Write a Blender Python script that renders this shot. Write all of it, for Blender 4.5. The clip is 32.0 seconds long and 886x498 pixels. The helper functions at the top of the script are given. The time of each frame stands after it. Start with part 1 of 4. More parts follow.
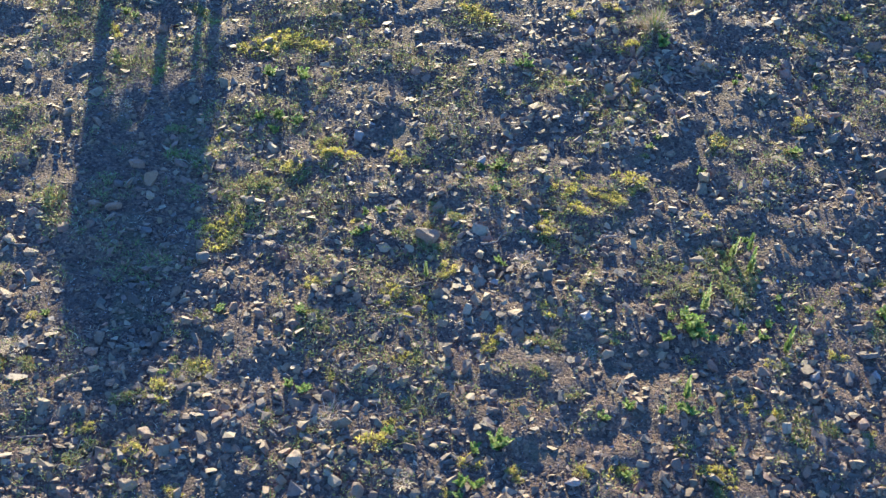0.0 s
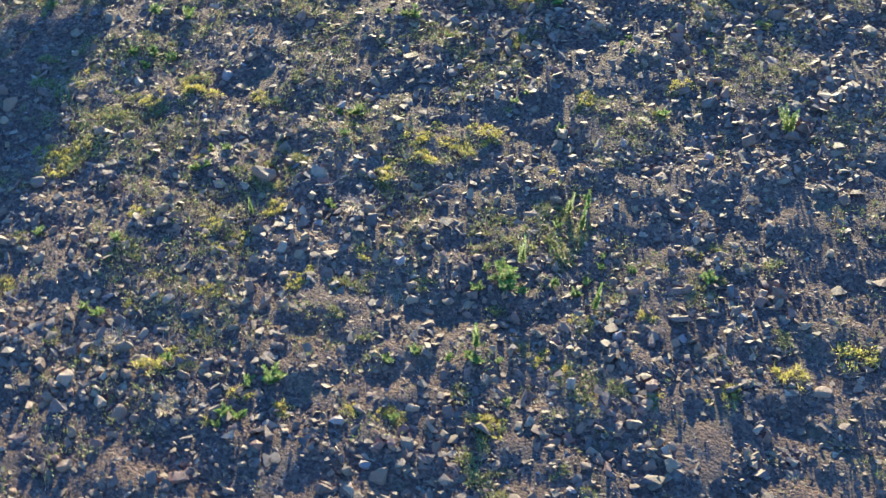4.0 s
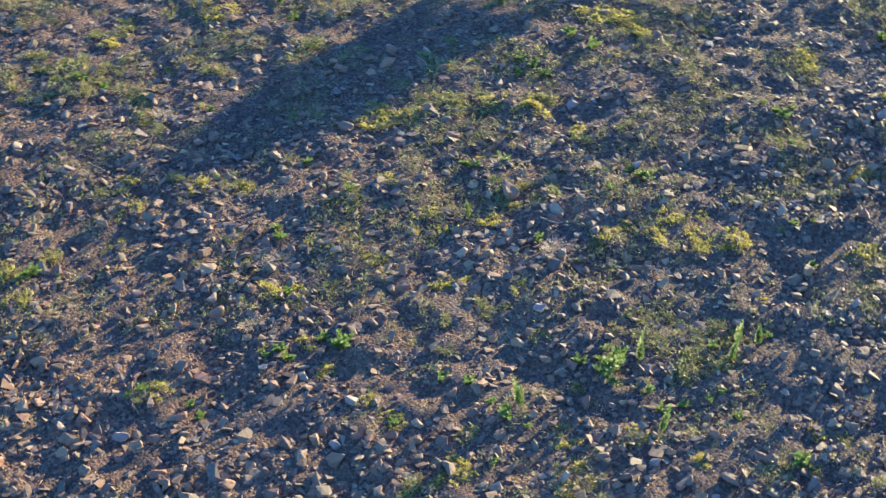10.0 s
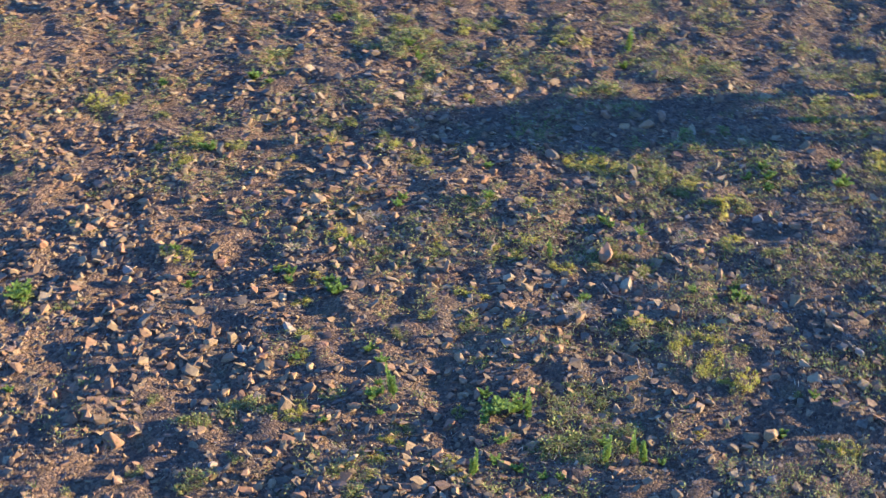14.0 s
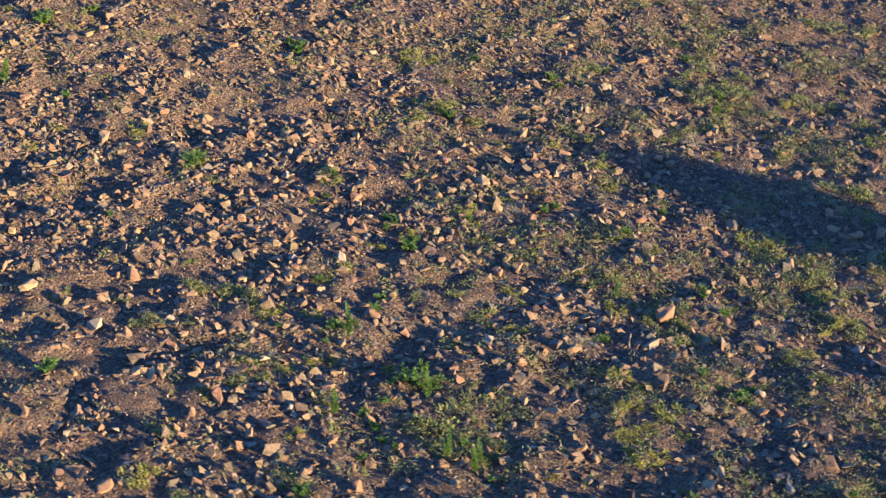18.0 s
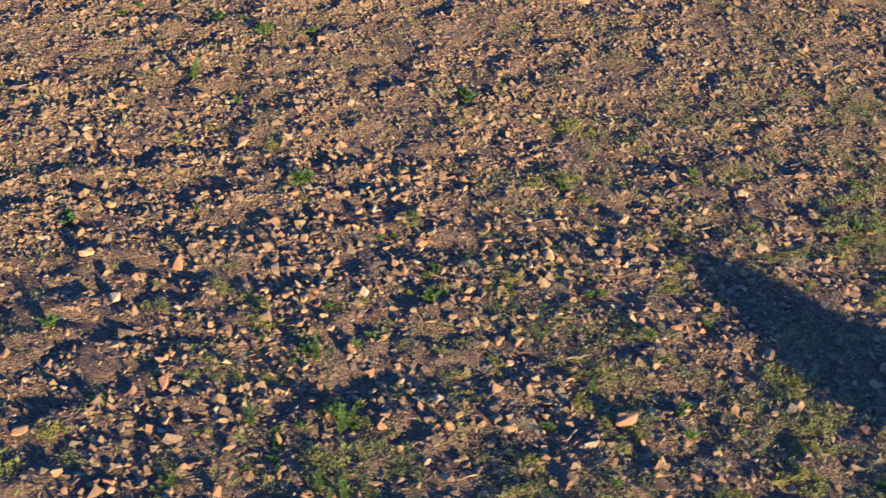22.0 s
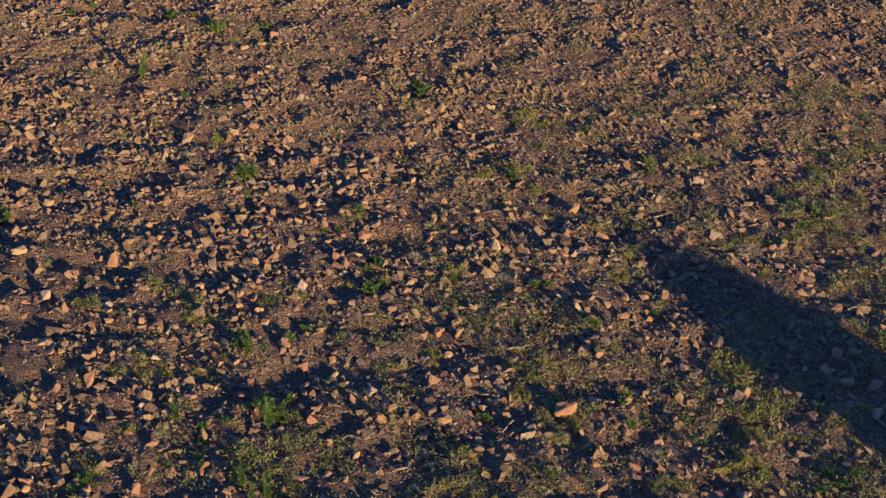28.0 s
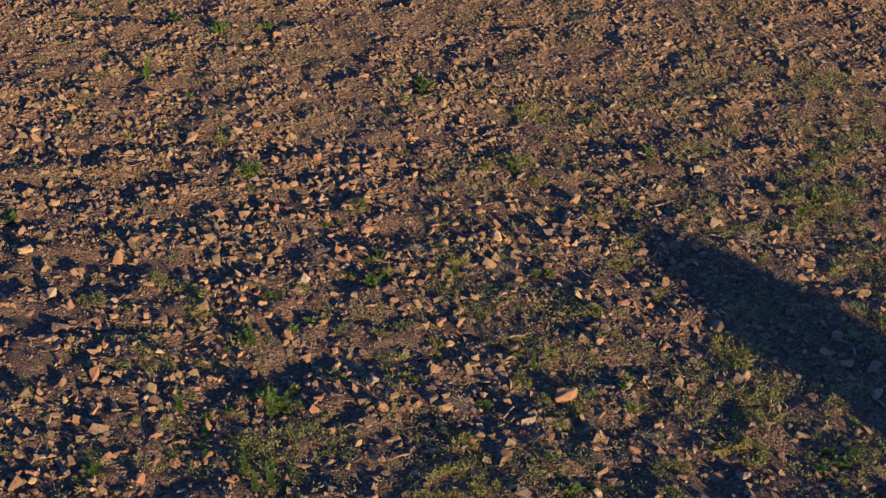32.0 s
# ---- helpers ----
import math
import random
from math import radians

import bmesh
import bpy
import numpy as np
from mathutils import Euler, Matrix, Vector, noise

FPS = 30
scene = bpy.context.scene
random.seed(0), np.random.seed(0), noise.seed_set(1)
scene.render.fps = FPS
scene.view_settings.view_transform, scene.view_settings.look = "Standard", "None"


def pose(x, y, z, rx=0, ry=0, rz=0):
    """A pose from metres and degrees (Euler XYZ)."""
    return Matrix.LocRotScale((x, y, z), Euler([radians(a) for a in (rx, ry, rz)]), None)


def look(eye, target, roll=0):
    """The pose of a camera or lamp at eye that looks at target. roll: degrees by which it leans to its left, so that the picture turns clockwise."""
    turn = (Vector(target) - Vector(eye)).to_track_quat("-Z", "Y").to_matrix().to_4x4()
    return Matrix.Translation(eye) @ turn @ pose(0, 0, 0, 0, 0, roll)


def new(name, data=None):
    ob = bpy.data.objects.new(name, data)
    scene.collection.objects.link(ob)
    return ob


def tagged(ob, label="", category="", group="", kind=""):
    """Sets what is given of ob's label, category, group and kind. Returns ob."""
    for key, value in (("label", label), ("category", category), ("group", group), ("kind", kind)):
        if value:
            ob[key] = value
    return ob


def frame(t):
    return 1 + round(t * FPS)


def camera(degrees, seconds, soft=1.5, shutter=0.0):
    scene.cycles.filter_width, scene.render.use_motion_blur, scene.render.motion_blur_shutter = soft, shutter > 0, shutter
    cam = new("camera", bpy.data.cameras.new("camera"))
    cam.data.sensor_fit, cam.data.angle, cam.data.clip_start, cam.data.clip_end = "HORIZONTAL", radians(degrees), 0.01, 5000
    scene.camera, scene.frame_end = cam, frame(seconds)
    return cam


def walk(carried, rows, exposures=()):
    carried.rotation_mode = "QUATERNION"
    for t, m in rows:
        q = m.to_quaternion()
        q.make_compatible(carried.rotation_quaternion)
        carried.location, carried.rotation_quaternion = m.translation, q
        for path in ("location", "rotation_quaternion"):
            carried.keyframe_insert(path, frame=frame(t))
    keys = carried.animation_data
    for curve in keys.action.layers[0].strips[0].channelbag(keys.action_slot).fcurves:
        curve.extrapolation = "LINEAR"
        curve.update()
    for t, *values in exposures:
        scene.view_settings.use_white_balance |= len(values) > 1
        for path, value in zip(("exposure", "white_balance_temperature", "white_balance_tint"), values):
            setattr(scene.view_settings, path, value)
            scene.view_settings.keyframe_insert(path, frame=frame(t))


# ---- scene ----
cam = camera(33.57, 32.0, soft=1.3, shutter=0.6)
PATH = [
    (0, (-6.095, 10.423, 10.179), (-5.35, 9.103, 8.874), 4.0),
    (0.5, (-6.174, 10.344, 10.259), (-5.427, 9.025, 8.955), 4.1),
    (1, (-6.285, 10.218, 10.337), (-5.539, 8.901, 9.03), 4.1),
    (1.5, (-6.454, 10.053, 10.377), (-5.71, 8.737, 9.067), 4.2),
    (2, (-6.742, 9.856, 10.241), (-5.99, 8.545, 8.932), 4.1),
    (2.5, (-7.108, 9.612, 10.189), (-6.347, 8.309, 8.876), 4.1),
    (3, (-7.602, 9.384, 10.078), (-6.822, 8.095, 8.762), 3.9),
    (3.5, (-8.206, 9.091, 9.968), (-7.385, 7.831, 8.65), 3.7),
    (5.5, (-10.579, 7.653, 9.425), (-9.413, 6.682, 8.123), 0.2),
    (6, (-10.858, 7.307, 9.443), (-9.614, 6.427, 8.147), 0.0),
    (6.5, (-11.086, 6.984, 9.522), (-9.791, 6.173, 8.232), -0.1),
    (7, (-11.281, 6.638, 9.62), (-9.939, 5.91, 8.328), -0.4),
    (7.5, (-11.533, 6.268, 9.608), (-10.137, 5.627, 8.327), -0.6),
    (8, (-11.764, 5.79, 9.62), (-10.331, 5.224, 8.345), -0.9),
    (8.5, (-12.044, 5.21, 9.595), (-10.578, 4.711, 8.33), -1.1),
    (9, (-12.325, 4.492, 9.572), (-10.831, 4.06, 8.314), -1.3),
    (9.5, (-12.566, 3.749, 9.509), (-11.045, 3.385, 8.261), -1.2),
    (10, (-12.783, 2.943, 9.478), (-11.236, 2.676, 8.24), -1.2),
    (10.5, (-12.987, 2.149, 9.343), (-11.406, 2.024, 8.124), -0.8),
    (11, (-13.102, 1.185, 9.346), (-11.508, 1.217, 8.138), -1.2),
    (11.5, (-13.22, 0.167, 9.189), (-11.615, 0.314, 8.004), -1.4),
    (12, (-13.22, -0.933, 9.092), (-11.616, -0.683, 7.924), -1.3),
    (12.5, (-13.184, -2.057, 9.072), (-11.594, -1.689, 7.916), -1.0),
    (13, (-13.077, -3.15, 8.973), (-11.515, -2.63, 7.836), -0.5),
    (13.5, (-12.877, -4.221, 8.919), (-11.366, -3.538, 7.801), 0.1),
    (14, (-12.556, -5.229, 8.868), (-11.112, -4.392, 7.767), 0.7),
    (14.5, (-12.184, -6.165, 8.875), (-10.812, -5.199, 7.786), 1.2),
    (16.5, (-9.626, -9.466, 8.823), (-8.623, -8.101, 7.759), 2.1),
    (17, (-8.886, -10.119, 8.701), (-8.011, -8.66, 7.649), 2.3),
    (17.5, (-8.175, -10.681, 8.611), (-7.414, -9.154, 7.568), 2.5),
    (18, (-7.433, -11.202, 8.656), (-6.759, -9.631, 7.618), 2.6),
    (18.5, (-6.704, -11.608, 8.673), (-6.113, -10.0, 7.64), 2.7),
    (19, (-5.939, -11.972, 8.705), (-5.438, -10.33, 7.679), 2.8),
    (19.5, (-5.17, -12.244, 8.777), (-4.763, -10.574, 7.755), 3.0),
    (20, (-4.436, -12.453, 8.855), (-4.125, -10.759, 7.838), 3.1),
    (20.5, (-3.814, -12.566, 8.917), (-3.596, -10.856, 7.903), 3.3),
    (21, (-3.225, -12.623, 9.047), (-3.098, -10.904, 8.032), 3.7),
    (21.5, (-2.702, -12.629, 9.186), (-2.65, -10.906, 8.172), 4.0),
    (22, (-2.204, -12.608, 9.302), (-2.185, -10.884, 8.289), 4.0),
    (22.5, (-1.701, -12.528, 9.414), (-1.686, -10.805, 8.399), 3.8),
    (23, (-1.385, -12.431, 9.411), (-1.378, -10.707, 8.397), 3.6),
    (23.5, (-1.341, -12.387, 9.318), (-1.338, -10.662, 8.305), 3.3),
    (24, (-1.327, -12.349, 9.033), (-1.33, -10.622, 8.024), 3.1),
    (24.5, (-1.345, -12.321, 8.684), (-1.349, -10.593, 7.678), 3.0),
    (25, (-1.367, -12.328, 8.476), (-1.368, -10.598, 7.472), 3.0),
    (25.5, (-1.379, -12.36, 8.345), (-1.379, -10.628, 7.344), 3.0),
    (27.5, (-1.357, -12.339, 8.709), (-1.355, -10.608, 7.708), 2.8),
    (28, (-1.33, -12.359, 8.907), (-1.33, -10.626, 7.908), 2.6),
    (28.5, (-1.309, -12.352, 8.92), (-1.311, -10.618, 7.923), 2.5),
    (29, (-1.273, -12.394, 8.869), (-1.278, -10.66, 7.872), 2.3),
    (29.5, (-1.229, -12.424, 8.845), (-1.238, -10.689, 7.85), 2.1),
    (30, (-1.185, -12.447, 8.777), (-1.198, -10.711, 7.784), 1.9),
    (30.5, (-1.158, -12.481, 8.748), (-1.174, -10.745, 7.755), 1.7),
    (31, (-1.139, -12.513, 8.707), (-1.158, -10.777, 7.714), 1.5),
    (31.5, (-1.114, -12.534, 8.761), (-1.137, -10.799, 7.767), 1.3),
    (32, (-1.113, -12.572, 8.834), (-1.139, -10.836, 7.842), 1.1),
]
walk(cam, [(t, look(eye, target, roll)) for t, eye, target, roll in PATH],
     exposures=[(0, 3.19, 4830, 26), (8, 3.23, 4850, 25), (11, 3.26, 5050, 25), (13, 3.14, 5020, 26), (16.5, 2.72, 4960, 27), (19, 2.31, 4890, 28), (25.5, 1.92, 5000, 32), (28, 1.45, 5210, 37), (32, 1.38, 5200, 37)])


# ---- light: low sun, clear sky ----
SUN_AZ, SUN_EL = -53.5, 9.0                       # degrees, from +x towards +y
sun_way = Vector((math.cos(radians(SUN_AZ)) * math.cos(radians(SUN_EL)),
                  math.sin(radians(SUN_AZ)) * math.cos(radians(SUN_EL)), math.sin(radians(SUN_EL))))
sun = new("sun", bpy.data.lights.new("sun", "SUN"))
sun.data.energy, sun.data.angle, sun.data.color = 5.0, radians(0.6), (1.0, 0.735, 0.262)
sun.matrix_world = look(sun_way * 60, (0, 0, 0))

world = bpy.data.worlds.new("world")
scene.world = world
world.use_nodes = True
wn = world.node_tree.nodes
sky = wn.new("ShaderNodeTexSky")
sky.sky_type, sky.sun_disc = "NISHITA", False
sky.sun_elevation, sky.sun_rotation = radians(SUN_EL), radians(90 - SUN_AZ)
sky.altitude, sky.dust_density, sky.ozone_density = 1300, 0.1, 4.3
wn["Background"].inputs[1].default_value = 0.102
world.node_tree.links.new(sky.outputs[0], wn["Background"].inputs[0])

rng = np.random.default_rng(7)


# ---- materials ----
def material(name, rough=0.9, spec=0.25):
    m = bpy.data.materials.new(name)
    m.use_nodes = True
    b = m.node_tree.nodes["Principled BSDF"]
    b.inputs["Roughness"].default_value = rough
    b.inputs["Diffuse Roughness"].default_value = 1.0 if rough > 0.68 else 0.3
    b.inputs["Specular IOR Level"].default_value = spec
    return m, m.node_tree.nodes, m.node_tree.links, b


def noise_node(n, l, scale, detail=4.0, rough=0.6):
    co = n.new("ShaderNodeTexCoord") if "Texture Coordinate" not in n else n["Texture Coordinate"]
    t = n.new("ShaderNodeTexNoise")
    t.inputs["Scale"].default_value, t.inputs["Detail"].default_value, t.inputs["Roughness"].default_value = scale, detail, rough
    l.new(co.outputs["Object"], t.inputs["Vector"])
    return t


def ramp(n, l, src, stops):
    r = n.new("ShaderNodeValToRGB")
    while len(r.color_ramp.elements) < len(stops):
        r.color_ramp.elements.new(0.5)
    for e, (p, c) in zip(r.color_ramp.elements, stops):
        e.position, e.color = p, (*c, 1)
    l.new(src, r.inputs[0])
    return r


def mix(n, l, a, b, fac, mode="MIX"):
    m = n.new("ShaderNodeMix")
    m.data_type, m.blend_type = "RGBA", mode
    for sock, v in ((m.inputs[6], a), (m.inputs[7], b), (m.inputs[0], fac)):
        if hasattr(v, "is_linked"):
            l.new(v, sock)
        else:
            sock.default_value = v if isinstance(v, float) else (*v, 1)
    return m.outputs[2]


def bump(n, l, b, src, strength, dist):
    k = n.new("ShaderNodeBump")
    k.inputs["Strength"].default_value, k.inputs["Distance"].default_value = strength, dist
    l.new(src, k.inputs["Height"])
    l.new(k.outputs[0], b.inputs["Normal"])


def soil_material():
    m, n, l, b = material("stony_soil", 0.95, 0.15)
    big = ramp(n, l, noise_node(n, l, 0.55, 5).outputs["Fac"], [(0.32, (0.126, 0.092, 0.064)), (0.52, (0.176, 0.122, 0.08)), (0.7, (0.228, 0.158, 0.098))])
    fine = ramp(n, l, noise_node(n, l, 38, 6, 0.75).outputs["Fac"], [(0.3, (0.45, 0.42, 0.4)), (0.55, (0.95, 0.93, 0.9)), (0.75, (1.45, 1.4, 1.35))])
    c = mix(n, l, big.outputs[0], fine.outputs[0], 1.0, "MULTIPLY")
    # grains of gravel bedded in the soil, each a little different
    grains = []
    for scale in (30, 75):
        v = n.new("ShaderNodeTexVoronoi")
        v.inputs["Scale"].default_value = scale
        l.new(n["Texture Coordinate"].outputs["Object"], v.inputs["Vector"])
        grains.append(v)
    tone = n.new("ShaderNodeSeparateColor")
    l.new(grains[0].outputs["Color"], tone.inputs[0])
    tint = ramp(n, l, tone.outputs[0], [(0.0, (0.55, 0.52, 0.52)), (0.4, (0.9, 0.85, 0.82)), (0.75, (1.15, 1.05, 0.95)), (1.0, (1.6, 1.45, 1.25))])
    c = mix(n, l, c, tint.outputs[0], 1.0, "MULTIPLY")
    moss = ramp(n, l, noise_node(n, l, 1.7, 6, 0.7).outputs["Fac"], [(0.54, (0, 0, 0)), (0.68, (1, 1, 1))])
    f = n.new("ShaderNodeMath")
    f.operation = "MULTIPLY"
    f.inputs[1].default_value = 0.35
    l.new(moss.outputs[0], f.inputs[0])
    c = mix(n, l, c, (0.125, 0.125, 0.05), f.outputs[0])
    l.new(c, b.inputs["Base Color"])
    high = n.new("ShaderNodeMath")
    high.operation = "MULTIPLY_ADD"
    high.inputs[1].default_value = -1.2
    l.new(grains[0].outputs["Distance"], high.inputs[0])
    l.new(noise_node(n, l, 60, 6, 0.8).outputs["Fac"], high.inputs[2])
    bump(n, l, b, high.outputs[0], 1.0, 0.042)
    return m


def stone_material(name, stops, island=True, gloss=0.3):
    m, n, l, b = material(name, 0.73, gloss)
    if island:
        src = n.new("ShaderNodeNewGeometry").outputs["Random Per Island"]
    else:
        src = n.new("ShaderNodeObjectInfo").outputs["Random"]
    base = ramp(n, l, src, stops)
    base.color_ramp.interpolation = "LINEAR"
    grain = ramp(n, l, noise_node(n, l, 26, 6, 0.7).outputs["Fac"], [(0.3, (0.5, 0.48, 0.47)), (0.48, (0.92, 0.92, 0.92)), (0.62, (1.08, 1.06, 1.03)), (0.75, (1.45, 1.38, 1.28))])
    c = mix(n, l, base.outputs[0], grain.outputs[0], 1.0, "MULTIPLY")
    dust = ramp(n, l, noise_node(n, l, 7, 3).outputs["Fac"], [(0.5, (0, 0, 0)), (0.75, (0.5, 0.5, 0.5))])
    c = mix(n, l, c, (0.2, 0.145, 0.1), dust.outputs[0])
    l.new(c, b.inputs["Base Color"])
    bump(n, l, b, noise_node(n, l, 45, 6, 0.75).outputs["Fac"], 0.45, 0.012)
    return m


def leaf_material(name, stops, through_light=0.35, island=True):
    m, n, l, b = material(name, 0.65, 0.25)
    if island:
        src = n.new("ShaderNodeNewGeometry").outputs["Random Per Island"]
    else:
        src = n.new("ShaderNodeObjectInfo").outputs["Random"]
    c = ramp(n, l, src, stops)
    l.new(c.outputs[0], b.inputs["Base Color"])
    tr = n.new("ShaderNodeBsdfTranslucent")
    l.new(c.outputs[0], tr.inputs["Color"])
    mx = n.new("ShaderNodeMixShader")
    mx.inputs[0].default_value = through_light
    l.new(b.outputs[0], mx.inputs[1])
    l.new(tr.outputs[0], mx.inputs[2])
    l.new(mx.outputs[0], n["Material Output"].inputs["Surface"])
    return m


STONE_STOPS = [(0.0, (0.079, 0.058, 0.038)), (0.15, (0.140, 0.089, 0.047)), (0.3, (0.186, 0.098, 0.046)), (0.45, (0.154, 0.111, 0.058)), (0.6, (0.218, 0.138, 0.061)), (0.72, (0.131, 0.103, 0.065)), (0.85, (0.205, 0.111, 0.058)), (0.94, (0.231, 0.156, 0.073)), (1.0, (0.306, 0.222, 0.119))]
SOIL = soil_material()
STONE = stone_material("field_stone", STONE_STOPS, True, 0.2)
ROCK_STOPS = [(0.0, (0.173, 0.104, 0.054)), (0.2, (0.243, 0.126, 0.059)), (0.4, (0.262, 0.156, 0.068)), (0.55, (0.180, 0.124, 0.068)), (0.7, (0.232, 0.112, 0.057)), (0.85, (0.273, 0.166, 0.071)), (1.0, (0.331, 0.218, 0.105))]
ROCK = stone_material("rock", ROCK_STOPS, False, 0.2)
GRAVEL = stone_material("gravel", [(0.0, (0.1, 0.08, 0.062)), (0.35, (0.17, 0.125, 0.09)), (0.7, (0.23, 0.18, 0.135)), (1.0, (0.34, 0.285, 0.225))], True, 0.35)
LESSER = stone_material("lesser_rock", ROCK_STOPS, True, 0.2)
PALE = stone_material("pale_rock", [(0.0, (0.24, 0.175, 0.115)), (1.0, (0.3, 0.225, 0.15))], False)
GRASS = leaf_material("grass_blade", [(0.0, (0.097, 0.128, 0.028)), (0.45, (0.15, 0.172, 0.038)), (0.75, (0.205, 0.182, 0.055)), (1.0, (0.245, 0.18, 0.078))], 0.25)
WEED = leaf_material("weed_leaf", [(0.0, (0.105, 0.175, 0.028)), (1.0, (0.19, 0.26, 0.042))], 0.45)
YELLOW = leaf_material("yellowing_leaf", [(0.0, (0.19, 0.205, 0.032)), (0.6, (0.285, 0.26, 0.043)), (1.0, (0.37, 0.3, 0.08))], 0.47)
STRAW = leaf_material("dry_straw", [(0.0, (0.2, 0.145, 0.075)), (1.0, (0.4, 0.31, 0.18))], 0.15)
SHRUB = leaf_material("shrub_leaf", [(0.0, (0.06, 0.08, 0.03)), (1.0, (0.1, 0.12, 0.05))], 0.3)
BARK = stone_material("bark", [(0.0, (0.12, 0.09, 0.065)), (1.0, (0.16, 0.12, 0.085))], False)


# ---- mesh tools ----
def mesh_from(name, verts, tris, mat, smooth=False):
    verts, tris = np.asarray(verts, np.float32), np.asarray(tris, np.int32)
    me = bpy.data.meshes.new(name)
    me.vertices.add(len(verts))
    me.vertices.foreach_set("co", verts.ravel())
    me.loops.add(tris.size)
    me.loops.foreach_set("vertex_index", tris.ravel())
    me.polygons.add(len(tris))
    me.polygons.foreach_set("loop_start", np.arange(0, tris.size, tris.shape[1], dtype=np.int32))
    if not smooth:
        me.shade_flat()
    else:
        me.shade_smooth()
    me.materials.append(mat)
    me.update(calc_edges=True)
    return me


def lattice(x, y, seed):
    h = np.sin(x * 127.1 + y * 311.7 + seed * 74.7) * 43758.5453
    return h - np.floor(h)


def value_noise(x, y, seed=0):
    xi, yi = np.floor(x), np.floor(y)
    u, v = x - xi, y - yi
    u, v = u * u * (3 - 2 * u), v * v * (3 - 2 * v)
    a, b = lattice(xi, yi, seed), lattice(xi + 1, yi, seed)
    c, d = lattice(xi, yi + 1, seed), lattice(xi + 1, yi + 1, seed)
    return (a * (1 - u) + b * u) * (1 - v) + (c * (1 - u) + d * u) * v


def fbm(x, y, seed=0, octaves=4):
    total, amp, s = 0.0, 0.5, 0.0
    for k in range(octaves):
        total, s = total + amp * value_noise(x * 2**k + 17 * k, y * 2**k - 9 * k, seed + k), s + amp
        amp *= 0.5
    return total / s


def ground_height(x, y):
    x, y = np.asarray(x, float), np.asarray(y, float)
    u, v = np.clip(x, -11, 10), np.clip(y, -9, 15)
    u, v = u + 4 * np.tanh((x - u) / 4), v + 4 * np.tanh((y - v) / 4)
    bowl = -0.115 - 0.0234 * u - 0.0138 * v - 0.0009 * u * u + 0.0036 * v * v + 0.0007 * u * v
    away = np.hypot(np.maximum(np.abs(x + 0.15) - 10.05, 0), np.maximum(np.abs(y - 2.8) - 11.7, 0))
    near, mid = np.exp(-np.maximum(away, 0) * 0.4), np.exp(-np.maximum(away, 0) * 0.12)
    lumps = 0.06 * (fbm(x * 0.45, y * 0.45, 3, 3) - 0.5) * mid
    clods = 0.125 * (fbm(x * 2.1, y * 2.1, 11, 2) - 0.5)
    crumbs = 0.06 * (value_noise(x * 4.4, y * 4.4, 23) - 0.5) + 0.02 * (value_noise(x * 6.7, y * 6.7, 29) - 0.5)
    rise = (fbm(x * 0.02, y * 0.02, 5, 3) - 0.45) * 0.05 * np.clip(away, 0, 400)
    outer = 0.2 * (fbm(x * 0.8, y * 0.8, 37, 2) - 0.5) * (1 - near) * np.exp(-away * 0.09)
    return bowl + lumps + (clods + crumbs) * near + outer + rise


def gz(x, y):
    return float(ground_height(x, y))


def rock_shape(points, flat, seed, lean=0.0):
    r = np.random.default_rng(seed)
    p = r.normal(size=(points, 3))
    p /= np.linalg.norm(p, axis=1)[:, None]
    p = np.sign(p) * np.abs(p) ** 0.5                  # squarer than a ball
    p *= r.uniform(0.72, 1.0, (points, 1))
    p[:, 0] *= r.uniform(0.85, 1.25)
    p[:, 1] *= r.uniform(0.65, 0.95)
    p[:, 2] *= flat * r.uniform(0.8, 1.2)
    p[:, 2] += lean * p[:, 0]
    bm = bmesh.new()
    for v in p:
        bm.verts.new(v)
    out = bmesh.ops.convex_hull(bm, input=bm.verts)
    bmesh.ops.delete(bm, geom=[v for v in bm.verts if not v.link_faces], context="VERTS")
    bmesh.ops.triangulate(bm, faces=bm.faces)
    bm.verts.index_update()
    vs = np.array([v.co[:] for v in bm.verts])
    fs = np.array([[v.index for v in f.verts] for f in bm.faces])
    bm.free()
    return vs * 0.5, fs


def turns(n, tilt, r):
    a, tx, ty = r.uniform(0, 2 * np.pi, n), r.normal(0, tilt, n), r.normal(0, tilt, n)
    ca, sa, z, o = np.cos(a), np.sin(a), np.zeros(n), np.ones(n)
    spin = np.stack([ca, -sa, z, sa, ca, z, z, z, o], -1).reshape(n, 3, 3)
    cx, sx, cy, sy = np.cos(tx), np.sin(tx), np.cos(ty), np.sin(ty)
    rx = np.stack([o, z, z, z, cx, -sx, z, sx, cx], -1).reshape(n, 3, 3)
    ry = np.stack([cy, z, sy, z, o, z, -sy, z, cy], -1).reshape(n, 3, 3)
    return rx @ ry @ spin


